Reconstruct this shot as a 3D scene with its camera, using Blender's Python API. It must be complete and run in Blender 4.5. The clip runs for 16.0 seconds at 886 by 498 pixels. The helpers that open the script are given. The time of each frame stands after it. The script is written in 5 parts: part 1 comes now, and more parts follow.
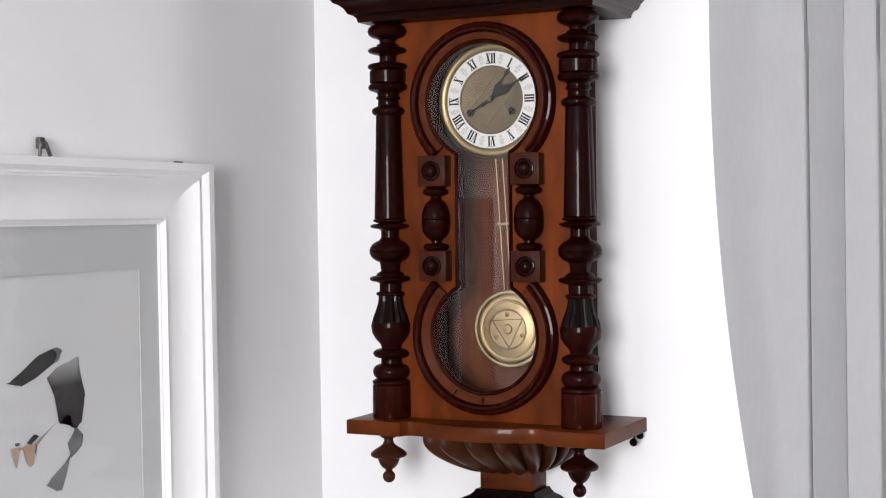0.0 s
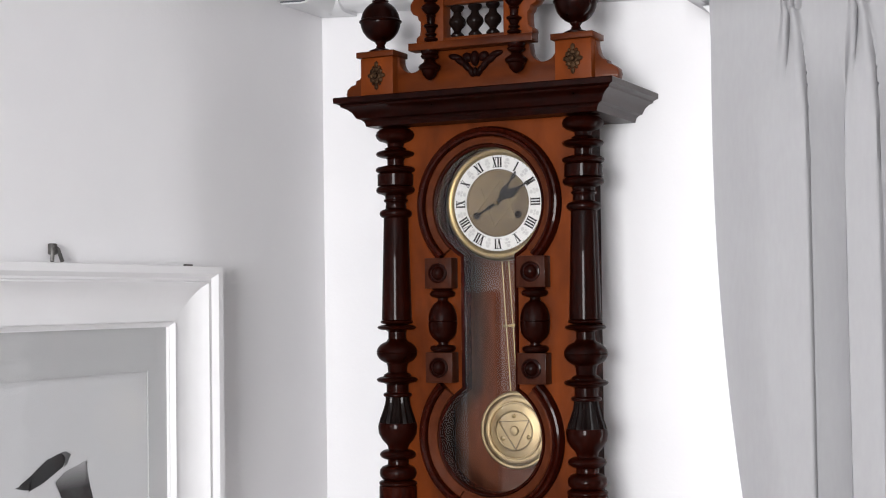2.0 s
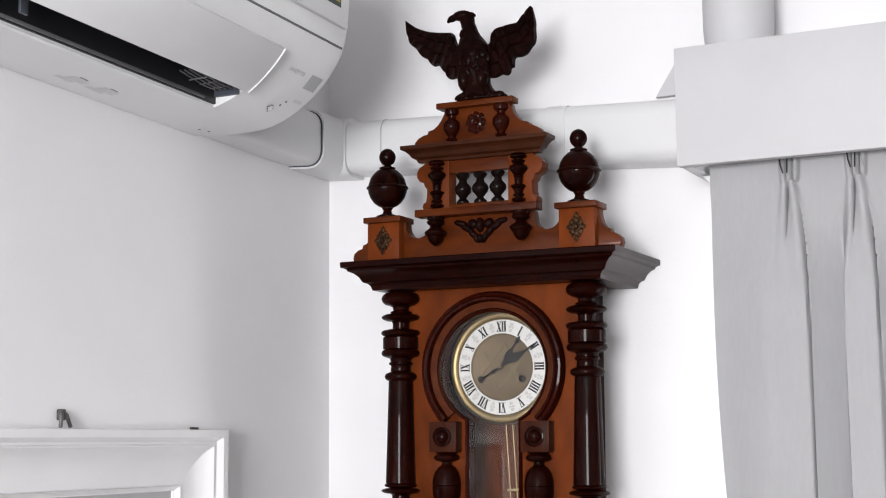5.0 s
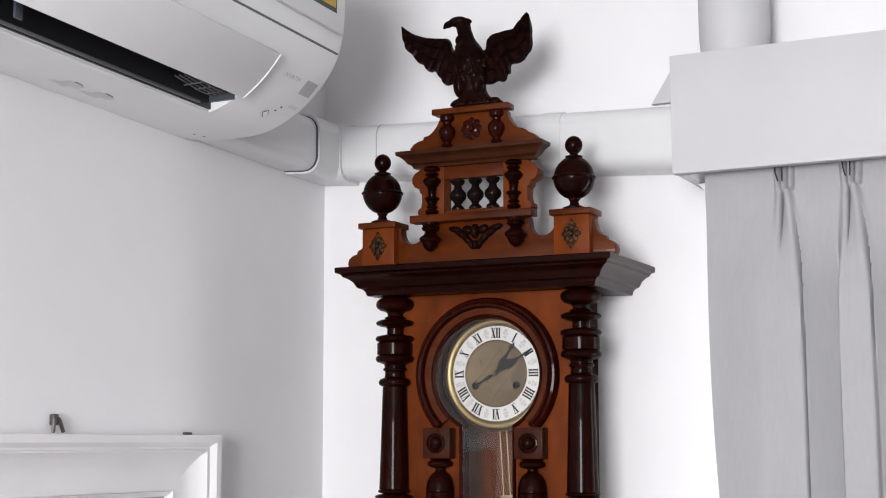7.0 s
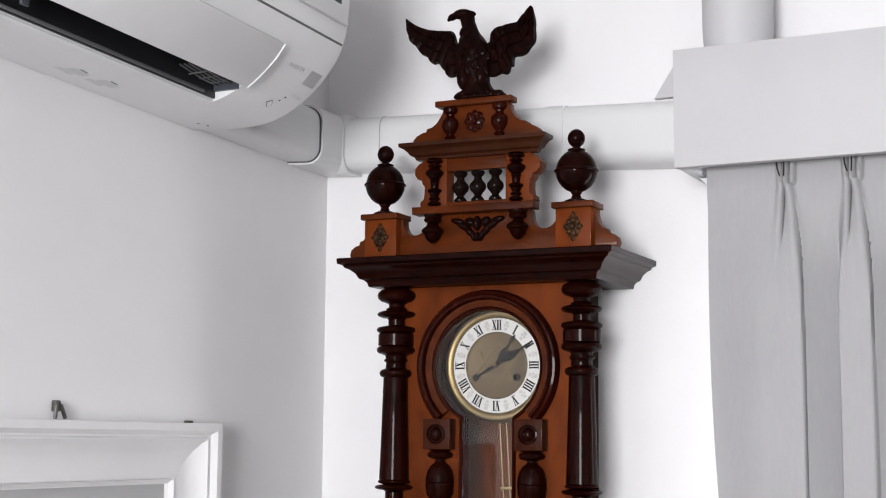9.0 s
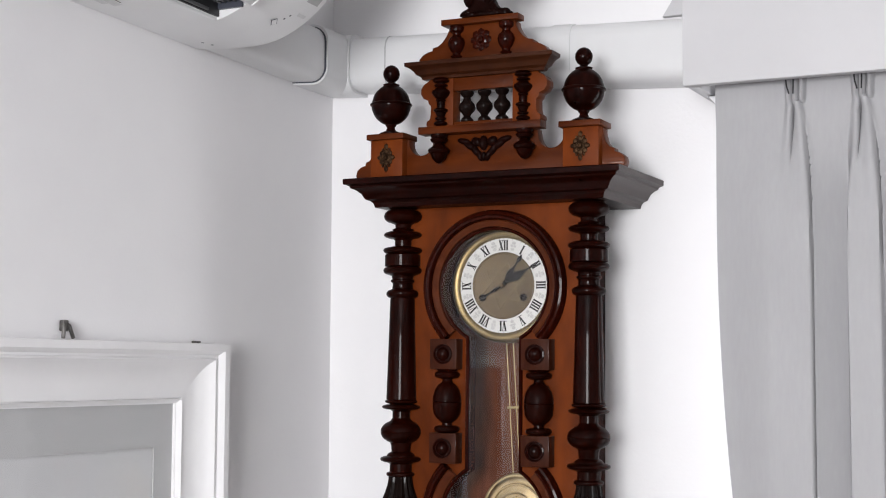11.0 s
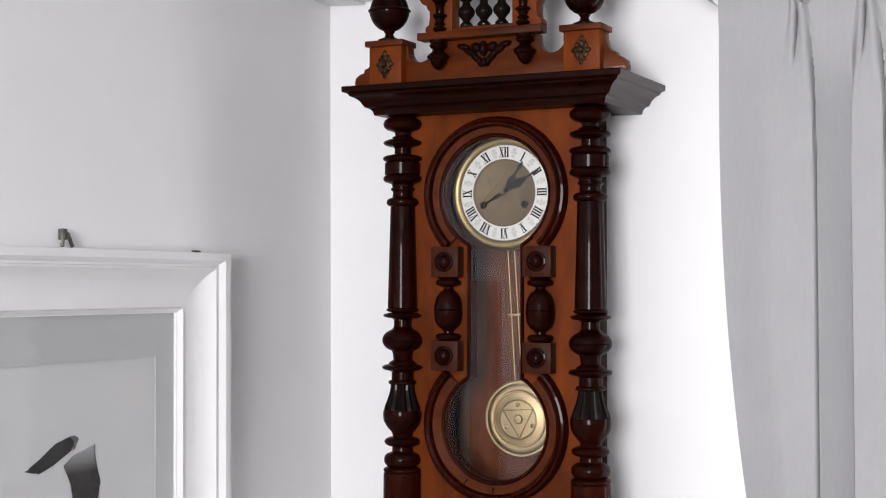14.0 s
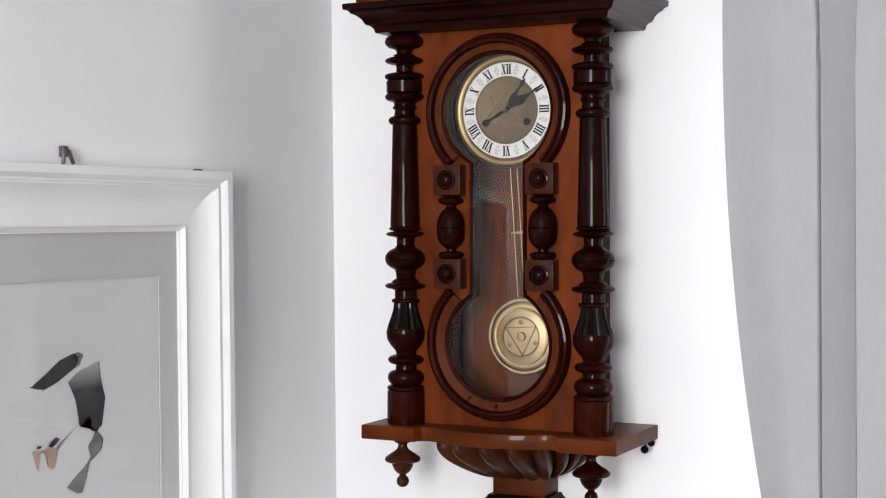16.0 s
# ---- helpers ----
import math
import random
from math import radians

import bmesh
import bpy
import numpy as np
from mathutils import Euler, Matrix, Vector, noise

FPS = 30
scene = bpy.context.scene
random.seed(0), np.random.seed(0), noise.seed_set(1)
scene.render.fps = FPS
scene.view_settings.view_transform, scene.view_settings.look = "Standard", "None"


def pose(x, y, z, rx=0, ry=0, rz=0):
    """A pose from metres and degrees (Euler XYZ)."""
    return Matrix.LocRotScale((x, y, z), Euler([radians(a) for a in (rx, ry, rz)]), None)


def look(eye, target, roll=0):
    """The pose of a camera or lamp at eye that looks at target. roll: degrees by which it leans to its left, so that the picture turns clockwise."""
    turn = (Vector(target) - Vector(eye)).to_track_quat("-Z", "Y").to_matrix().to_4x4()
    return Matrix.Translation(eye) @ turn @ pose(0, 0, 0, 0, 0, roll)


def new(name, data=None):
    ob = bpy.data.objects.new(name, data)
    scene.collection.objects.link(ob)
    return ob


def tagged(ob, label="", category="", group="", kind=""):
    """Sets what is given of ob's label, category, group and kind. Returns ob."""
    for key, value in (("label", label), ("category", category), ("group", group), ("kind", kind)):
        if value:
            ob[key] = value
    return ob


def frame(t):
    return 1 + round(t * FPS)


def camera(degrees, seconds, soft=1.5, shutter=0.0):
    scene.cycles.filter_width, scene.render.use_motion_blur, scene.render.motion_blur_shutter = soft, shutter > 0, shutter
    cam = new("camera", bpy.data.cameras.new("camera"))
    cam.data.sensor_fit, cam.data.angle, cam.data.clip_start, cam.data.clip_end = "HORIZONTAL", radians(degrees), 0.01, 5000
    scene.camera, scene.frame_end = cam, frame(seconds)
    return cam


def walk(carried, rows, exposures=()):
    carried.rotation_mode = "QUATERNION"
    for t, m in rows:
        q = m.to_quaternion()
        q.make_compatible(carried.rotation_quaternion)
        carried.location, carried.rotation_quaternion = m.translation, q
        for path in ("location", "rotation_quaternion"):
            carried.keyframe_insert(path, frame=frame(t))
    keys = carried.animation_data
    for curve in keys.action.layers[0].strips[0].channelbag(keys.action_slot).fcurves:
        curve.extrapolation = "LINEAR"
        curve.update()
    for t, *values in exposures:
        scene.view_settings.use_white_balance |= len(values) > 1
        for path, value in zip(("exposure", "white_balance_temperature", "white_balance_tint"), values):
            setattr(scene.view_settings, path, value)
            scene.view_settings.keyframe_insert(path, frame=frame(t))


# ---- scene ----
cam = camera(33.83, 16.0, soft=1.1)
# seconds, eye (x, y, z), yaw, pitch, roll in degrees
ROWS = [
    (0.0, 0.9708, -2.2822, 1.7109, 26.040, -1.147, -0.919),
    (0.5, 0.9840, -2.2881, 1.7143, 26.150, -0.120, -1.103),
    (1.0, 0.9827, -2.2937, 1.7249, 25.995, 0.639, -0.893),
    (1.5, 0.9802, -2.2968, 1.7351, 26.161, 1.336, -0.873),
    (2.0, 0.9805, -2.3005, 1.7435, 26.264, 2.074, -0.829),
    (2.5, 0.9832, -2.3077, 1.7527, 26.248, 3.072, -0.700),
    (3.0, 0.9845, -2.3162, 1.7631, 26.225, 4.037, -0.414),
    (3.5, 0.9832, -2.3191, 1.7686, 26.187, 4.938, -0.560),
    (4.0, 0.9862, -2.3214, 1.7735, 26.293, 5.623, -0.593),
    (4.5, 0.9850, -2.3254, 1.7787, 26.222, 6.550, -0.890),
    (5.0, 0.9851, -2.3324, 1.7824, 26.149, 7.536, -0.474),
    (7.5, 0.9882, -2.3297, 1.7889, 25.944, 7.683, 0.018),
    (7.8, 0.9893, -2.3370, 1.7868, 25.911, 7.853, 0.200),
    (8.0, 0.9915, -2.3380, 1.7858, 25.955, 8.011, 0.186),
    (10.5, 0.9823, -2.3311, 1.7706, 26.243, 5.406, 0.542),
    (11.0, 0.9808, -2.3306, 1.7677, 26.187, 4.663, 0.265),
    (11.5, 0.9831, -2.3307, 1.7596, 26.220, 4.299, 0.149),
    (12.0, 0.9761, -2.3256, 1.7597, 26.180, 3.771, 0.213),
    (12.5, 0.9732, -2.3229, 1.7573, 26.237, 3.137, 0.140),
    (13.0, 0.9727, -2.3166, 1.7540, 26.338, 2.548, 0.015),
    (13.5, 0.9719, -2.3158, 1.7494, 26.265, 2.052, -0.237),
    (14.0, 0.9733, -2.3182, 1.7478, 26.176, 1.528, -0.206),
    (14.5, 0.9745, -2.3135, 1.7421, 26.117, 0.845, -0.187),
    (15.0, 0.9726, -2.3101, 1.7373, 26.153, 0.129, -0.319),
    (15.5, 0.9728, -2.3110, 1.7315, 26.266, -0.459, -0.248),
    (16.0, 0.9780, -2.3129, 1.7222, 26.452, -1.080, -0.508),
]
walk(cam, [(t, pose(x, y, z, 90 + pitch, 0, yaw) @ pose(0, 0, 0, 0, 0, roll)) for t, x, y, z, yaw, pitch, roll in ROWS],
     exposures=[(0, -0.01), (5, 0.02), (7.5, -0.08), (16, -0.09)])

# ---- light ----
world = bpy.data.worlds.new("sky")
scene.world = world
world.use_nodes = True
wn = world.node_tree
sky = wn.nodes.new("ShaderNodeTexSky")
sky.sky_type, sky.sun_disc, sky.sun_elevation, sky.sun_rotation = "NISHITA", False, radians(40), radians(200)
wn.links.new(sky.outputs[0], wn.nodes["Background"].inputs[0])
wn.nodes["Background"].inputs[1].default_value = 0.12


def window_light(name, m, sx, sy, watts, colour):
    lamp = bpy.data.lights.new(name, "AREA")
    lamp.shape, lamp.size, lamp.size_y, lamp.energy, lamp.color = "RECTANGLE", sx, sy, watts, colour
    ob = new(name, lamp)
    ob.matrix_world = m
    return ob


# daylight through the window behind the viewer, and through the curtained window
window_light("window_daylight", look((0.88, -4.42, 1.90), (0.88, 0, 1.90)), 1.1, 1.1, 160, (0.975, 0.98, 1.0))
window_light("curtained_window_daylight", look((1.0, 0.30, 1.45), (1.0, -1, 1.45)), 1.15, 1.4, 42, (0.98, 0.99, 1.0))

# ---- materials ----


def material(name, colour, rough=0.5, metal=0.0, colour2=None, scale=30.0, stretch=(1, 1, 1), bump=0.0, bump_scale=200.0, coat=0.0, mix_lo=0.35, mix_hi=0.7, detail=6.0, spec=0.5):
    """A principled material with two scales of noise in colour and roughness, and fine relief."""
    m = bpy.data.materials.new(name)
    m.use_nodes = True
    nt = m.node_tree
    b = nt.nodes["Principled BSDF"]
    b.inputs["Metallic"].default_value, b.inputs["Roughness"].default_value = metal, rough
    b.inputs["Specular IOR Level"].default_value = spec
    if coat:
        b.inputs["Coat Weight"].default_value, b.inputs["Coat Roughness"].default_value = coat, 0.07
    co = nt.nodes.new("ShaderNodeTexCoord")
    mp = nt.nodes.new("ShaderNodeMapping")
    mp.inputs["Scale"].default_value = stretch
    nt.links.new(co.outputs["Object"], mp.inputs[0])
    c2 = colour2 or tuple(0.88 * c for c in colour)
    n1 = nt.nodes.new("ShaderNodeTexNoise")
    n1.inputs["Scale"].default_value, n1.inputs["Detail"].default_value = scale, detail
    nt.links.new(mp.outputs[0], n1.inputs["Vector"])
    n2 = nt.nodes.new("ShaderNodeTexNoise")
    n2.inputs["Scale"].default_value = scale * 0.13
    nt.links.new(co.outputs["Object"], n2.inputs["Vector"])
    add = nt.nodes.new("ShaderNodeMath")
    add.operation = "MULTIPLY_ADD"
    add.inputs[1].default_value = 0.45
    nt.links.new(n2.outputs[0], add.inputs[0])
    sc = nt.nodes.new("ShaderNodeMath")
    sc.operation = "MULTIPLY"
    sc.inputs[1].default_value = 0.55
    nt.links.new(n1.outputs[0], sc.inputs[0])
    nt.links.new(sc.outputs[0], add.inputs[2])
    ramp = nt.nodes.new("ShaderNodeValToRGB")
    ramp.color_ramp.elements[0].position, ramp.color_ramp.elements[1].position = mix_lo, mix_hi
    ramp.color_ramp.elements[0].color, ramp.color_ramp.elements[1].color = (*c2, 1), (*colour, 1)
    nt.links.new(add.outputs[0], ramp.inputs[0])
    nt.links.new(ramp.outputs[0], b.inputs["Base Color"])
    rr = nt.nodes.new("ShaderNodeMapRange")
    rr.inputs["To Min"].default_value, rr.inputs["To Max"].default_value = rough * 0.8, min(1, rough * 1.2)
    nt.links.new(n1.outputs[0], rr.inputs[0])
    nt.links.new(rr.outputs[0], b.inputs["Roughness"])
    if bump:
        n3 = nt.nodes.new("ShaderNodeTexNoise")
        n3.inputs["Scale"].default_value, n3.inputs["Detail"].default_value = bump_scale, 4
        nt.links.new(mp.outputs[0], n3.inputs["Vector"])
        bp = nt.nodes.new("ShaderNodeBump")
        bp.inputs["Strength"].default_value, bp.inputs["Distance"].default_value = bump, 0.002
        nt.links.new(n3.outputs[0], bp.inputs["Height"])
        nt.links.new(bp.outputs[0], b.inputs["Normal"])
    return m


M_WALL = material("white_wall_paint", (0.80, 0.79, 0.80), 0.75, scale=9, colour2=(0.77, 0.76, 0.775), bump=0.12, bump_scale=160)
# for the unseen right and front walls: darkened to hold down fill and haze
M_FAR = material("fill_cutting_grey", (0.36, 0.355, 0.35), 0.75, scale=9, colour2=(0.33, 0.325, 0.32), bump=0.1, bump_scale=160)
M_CEIL = material("ceiling_paint", (0.82, 0.82, 0.82), 0.8, scale=7, bump=0.1)
M_FLOOR = material("pale_floor_wood", (0.24, 0.22, 0.20), 0.45, colour2=(0.17, 0.155, 0.14), scale=14, stretch=(8, 1, 1))
M_PLASTIC = material("white_plastic", (0.76, 0.76, 0.77), 0.40, scale=25, colour2=(0.73, 0.73, 0.74), coat=0.1, spec=0.3)
M_PLASTIC_GREY = material("grey_print", (0.42, 0.42, 0.43), 0.5, scale=60)
M_TRUNK = material("white_trunking_plastic", (0.70, 0.70, 0.71), 0.30, scale=5, colour2=(0.66, 0.66, 0.67), bump=0.02, bump_scale=14, spec=0.35)
M_BLACK = material("black_plastic", (0.012, 0.012, 0.014), 0.45, scale=40)
M_SLATE = material("slate_plastic", (0.06, 0.065, 0.085), 0.4, scale=40)
M_GUARD = material("dark_grey_plastic", (0.11, 0.11, 0.115), 0.45, scale=40)
M_PRINT = material("pale_grey_print", (0.56, 0.56, 0.57), 0.5, scale=90, colour2=(0.66, 0.66, 0.67))
M_PELMET = material("painted_board", (0.52, 0.515, 0.53), 0.6, scale=12, colour2=(0.495, 0.49, 0.505), bump=0.06, bump_scale=120)
M_CURTAIN = material("grey_curtain_cloth", (0.378, 0.375, 0.386), 0.92, scale=60, colour2=(0.352, 0.349, 0.36), stretch=(3, 3, 0.6), bump=0.25, bump_scale=900, spec=0.1)
M_FRAME = material("white_lacquered_frame", (0.80, 0.79, 0.80), 0.35, scale=20, colour2=(0.76, 0.75, 0.76), bump=0.04, bump_scale=90)
M_PAPER = material("picture_paper", (0.56, 0.56, 0.57), 0.8, scale=30, colour2=(0.53, 0.53, 0.54))
# darker grey that paints a reflection round the paper's edge
M_REFLECTED = material("painted_reflection_grey", (0.47, 0.47, 0.475), 0.8, scale=30, colour2=(0.44, 0.44, 0.445))
M_INK = material("ink_wash", (0.032, 0.032, 0.034), 0.8, scale=38, colour2=(0.006, 0.006, 0.007), mix_lo=0.38, mix_hi=0.66)
M_INK_PALE = material("pale_ink_wash", (0.20, 0.20, 0.205), 0.8, scale=60, colour2=(0.07, 0.07, 0.072))
M_INK_BODY = material("graded_ink_wash", (0.05, 0.05, 0.052), 0.8, scale=60, colour2=(0.006, 0.006, 0.007))
nt = M_INK_BODY.node_tree
sep, fade, blend = (nt.nodes.new(k) for k in ("ShaderNodeSeparateXYZ", "ShaderNodeMapRange", "ShaderNodeMixRGB"))
fade.inputs["From Min"].default_value, fade.inputs["From Max"].default_value = 1.490, 1.528
nt.links.new(nt.nodes["Texture Coordinate"].outputs["Object"], sep.inputs[0])
nt.links.new(sep.outputs["Z"], fade.inputs[0])
nt.links.new(fade.outputs[0], blend.inputs[0])
nt.links.new(nt.nodes["Color Ramp"].outputs[0], blend.inputs[1])
blend.inputs[2].default_value = (0.36, 0.36, 0.365, 1)
nt.links.new(blend.outputs[0], nt.nodes["Principled BSDF"].inputs["Base Color"])
M_INK_MAUVE = material("mauve_ink_wash", (0.26, 0.22, 0.225), 0.8, scale=60, colour2=(0.20, 0.165, 0.17))
M_OCHRE = material("ochre_wash", (0.44, 0.28, 0.17), 0.8, scale=50, colour2=(0.34, 0.25, 0.20))
M_STEEL = material("worn_steel", (0.25, 0.24, 0.23), 0.35, metal=1.0, scale=120, colour2=(0.10, 0.095, 0.09))
M_HONEY = material("honey_walnut_veneer", (0.158, 0.0325, 0.0048), 0.42, scale=9, colour2=(0.044, 0.0075, 0.0012), stretch=(2.6, 2.6, 0.9), bump=0.05, bump_scale=180, coat=0.08, spec=0.06, mix_lo=0.36, mix_hi=0.64)
M_HONEY_H = material("honey_walnut_rail", (0.106, 0.0222, 0.0036), 0.40, scale=10, colour2=(0.036, 0.0065, 0.0014), stretch=(0.9, 3, 3), bump=0.05, bump_scale=180, coat=0.11, spec=0.06, mix_lo=0.36, mix_hi=0.64)
M_RED = material("red_mahogany_polish", (0.038, 0.0047, 0.0017), 0.26, scale=40, colour2=(0.010, 0.0014, 0.0007), stretch=(4, 4, 0.7), bump=0.04, bump_scale=220, coat=0.14, spec=0.02)
M_DARK = material("dark_turned_mahogany", (0.017, 0.0021, 0.0009), 0.30, scale=30, colour2=(0.004, 0.0007, 0.0004), stretch=(2, 2, 1), bump=0.04, bump_scale=220, coat=0.12, spec=0.02)
M_EBONY = material("ebonised_wood", (0.008, 0.004, 0.003), 0.32, scale=45, colour2=(0.004, 0.002, 0.002), coat=0.12, bump=0.04, spec=0.02)
M_CARVED = material("dark_carved_wood", (0.012, 0.0030, 0.0022), 0.34, scale=70, colour2=(0.003, 0.001, 0.0008), bump=0.6, bump_scale=95, coat=0.05, spec=0.02)
# brown cornice wood with the grey glare of its right side mixed into the colour
M_GLARE_WOOD = material("wood_with_glare", (0.050, 0.038, 0.037), 0.4, scale=24, colour2=(0.028, 0.017, 0.015), stretch=(4, 0.8, 4), coat=0.06, bump=0.05, spec=0.2)
M_BRASS = material("aged_brass", (0.52, 0.40, 0.225), 0.46, metal=1.0, scale=50, colour2=(0.36, 0.27, 0.15), bump=0.1, bump_scale=260)
M_BEZEL = material("antique_brass", (0.36, 0.27, 0.13), 0.42, metal=1.0, scale=50, colour2=(0.25, 0.18, 0.085), bump=0.1, bump_scale=260)
M_BRASS_DULL = material("dull_brass", (0.15, 0.105, 0.052), 0.5, metal=0.5, scale=60, colour2=(0.085, 0.058, 0.03), bump=0.12, bump_scale=400)
M_STAR = material("rubbed_brass", (0.19, 0.14, 0.07), 0.5, metal=0.5, scale=60, colour2=(0.12, 0.085, 0.045))
M_BRONZE = material("bronze_ornament", (0.075, 0.040, 0.020), 0.45, metal=0.6, scale=120, spec=0.06, colour2=(0.007, 0.003, 0.002), bump=0.3, bump_scale=300)
M_ENAMEL = material("white_enamel", (0.60, 0.59, 0.57), 0.25, scale=40, colour2=(0.62, 0.61, 0.59), coat=0.3)
M_ENAMEL_GREY = material("worn_gilding", (0.45, 0.44, 0.43), 0.45, scale=90, colour2=(0.38, 0.37, 0.36))
M_INKBLACK = material("black_enamel", (0.012, 0.010, 0.010), 0.6, scale=50, spec=0.08)
M_BRACKET = material("gadrooned_walnut", (0.056, 0.0165, 0.006), 0.36, scale=40, colour2=(0.028, 0.0075, 0.003), coat=0.06, spec=0.08)
M_RING = material("red_brown_ring", (0.105, 0.026, 0.009), 0.35, scale=40, colour2=(0.055, 0.013, 0.005), coat=0.1, spec=0.05)
M_CASE_BACK = material("brown_case_back", (0.150, 0.050, 0.024), 0.55, scale=20, colour2=(0.065, 0.022, 0.012), stretch=(4, 4, 0.7), spec=0.05)
M_DOOR = material("brown_door", (0.50, 0.12, 0.040), 0.4, scale=14, colour2=(0.36, 0.08, 0.030), stretch=(5, 5, 0.5), spec=0.03)


def glass_material(name, gloss, rough=0.0):
    """Thin pane: clear, with a share of mirror on each face."""
    m = bpy.data.materials.new(name)
    m.use_nodes = True
    nt = m.node_tree
    nt.nodes.remove(nt.nodes["Principled BSDF"])
    tr, gl, mix = (nt.nodes.new(k) for k in ("ShaderNodeBsdfTransparent", "ShaderNodeBsdfGlossy", "ShaderNodeMixShader"))
    gl.inputs["Roughness"].default_value = rough
    mix.inputs[0].default_value = gloss
    nt.links.new(tr.outputs[0], mix.inputs[1])
    nt.links.new(gl.outputs[0], mix.inputs[2])
    nt.links.new(mix.outputs[0], nt.nodes["Material Output"].inputs[0])
    return m


M_GLASS = glass_material("old_door_glass", 0.036, 0.0)
M_CLEAR = glass_material("clear_glass", 0.0)
M_PICGLASS = glass_material("picture_glass", 0.02, 0.0)


# ---- mesh helpers ----


def finish(name, bm, mat, smooth=35):
    me = bpy.data.meshes.new(name)
    bmesh.ops.recalc_face_normals(bm, faces=bm.faces)
    bm.to_mesh(me)
    bm.free()
    me.materials.append(mat)
    if smooth:
        me.polygons.foreach_set("use_smooth", [True] * len(me.polygons))
        me.set_sharp_from_angle(angle=radians(smooth))
    return new(name, me)


def part(name, bm, mat, parent=None, label="", smooth=35):
    """Links a bmesh as one mesh object, under a thing or a part."""
    ob = finish(name, bm, mat, smooth)
    if parent is not None:
        ob.parent = parent
        ob.matrix_parent_inverse = parent.matrix_world.inverted()
    if label:
        tagged(ob, label)
    return ob


def structure(name, bm, mat, label, category, smooth=0):
    return tagged(part(name, bm, mat, None, "", smooth), label, category, kind="structure")


def thing(name, at, label, category, group=""):
    ob = new(name)
    ob.empty_display_size = 0.05
    ob.matrix_world = pose(*at)
    bpy.context.view_layer.update()
    return tagged(ob, label, category, group)


def box(x0, x1, y0, y1, z0, z1, bevel=0.0, segs=2, bm=None):
    own = bmesh.new()
    r = bmesh.ops.create_cube(own, size=1)
    for v in own.verts:
        v.co = Vector(((x0 + x1) / 2 + v.co.x * (x1 - x0), (y0 + y1) / 2 + v.co.y * (y1 - y0), (z0 + z1) / 2 + v.co.z * (z1 - z0)))
    if bevel:
        bmesh.ops.bevel(own, geom=own.edges[:], offset=bevel, segments=segs, affect="EDGES", profile=0.5)
    if bm is None:
        return own
    return joined(bm, own)


def joined(bm, other, m=None):
    """Adds the other bmesh to bm, through the pose m, and frees it."""
    if m is not None:
        bmesh.ops.transform(other, matrix=m, verts=other.verts)
    me = bpy.data.meshes.new("scratch")
    other.to_mesh(me)
    other.free()
    bm.from_mesh(me)
    bpy.data.meshes.remove(me)
    return bm


def lathe(profile, segs=36, at=(0, 0, 0), flute=None, squash=1.0):
    """Turned body about z: profile of (z, r) from the bottom up. flute: (count, depth, z0, z1)."""
    bm = bmesh.new()
    rings = []
    for z, r in profile:
        ring = []
        for i in range(segs):
            a = 2 * math.pi * i / segs
            rr = r
            if flute and flute[2] <= z <= flute[3]:
                rr = r * (1 - flute[1] * (0.5 + 0.5 * math.cos(flute[0] * a)))
            ring.append(bm.verts.new((at[0] + rr * math.cos(a), at[1] + rr * squash * math.sin(a), at[2] + z)))
        rings.append(ring)
    for lo, hi in zip(rings, rings[1:]):
        for i in range(segs):
            bm.faces.new((lo[i], lo[(i + 1) % segs], hi[(i + 1) % segs], hi[i]))
    bm.faces.new(rings[0][::-1])
    bm.faces.new(rings[-1])
    return bm


def bead(z, r, h, neck, n=6):
    """A torus-like swelling in a turned profile, of height h about z."""
    return [(z + h / 2 * math.sin(t), neck + (r - neck) * math.cos(t) ** 1.1) for t in [(-0.5 + i / n) * math.pi * 0.998 for i in range(n + 1)]]


def prism(points, y0, y1, bevel=0.0):
    """A board cut to the outline (x, z), between two depths y."""
    bm = bmesh.new()
    f = bm.faces.new([bm.verts.new((x, y0, z)) for x, z in points])
    r = bmesh.ops.extrude_face_region(bm, geom=[f])
    bmesh.ops.translate(bm, vec=(0, y1 - y0, 0), verts=[v for v in r["geom"] if isinstance(v, bmesh.types.BMVert)])
    if bevel:
        es = [e for e in bm.edges if abs(e.verts[0].co.y - e.verts[1].co.y) < 1e-7]
        bmesh.ops.bevel(bm, geom=es, offset=bevel, segments=2, affect="EDGES", profile=0.5)
    return bm


def slab(points, z0, z1, bevel=0.0):
    """A plate of the outline (x, y), between two heights."""
    bm = bmesh.new()
    f = bm.faces.new([bm.verts.new((x, y, z0)) for x, y in points])
    r = bmesh.ops.extrude_face_region(bm, geom=[f])
    bmesh.ops.translate(bm, vec=(0, 0, z1 - z0), verts=[v for v in r["geom"] if isinstance(v, bmesh.types.BMVert)])
    if bevel:
        es = [e for e in bm.edges if abs(e.verts[0].co.z - e.verts[1].co.z) < 1e-7]
        bmesh.ops.bevel(bm, geom=es, offset=bevel, segments=2, affect="EDGES", profile=0.5)
    return bm


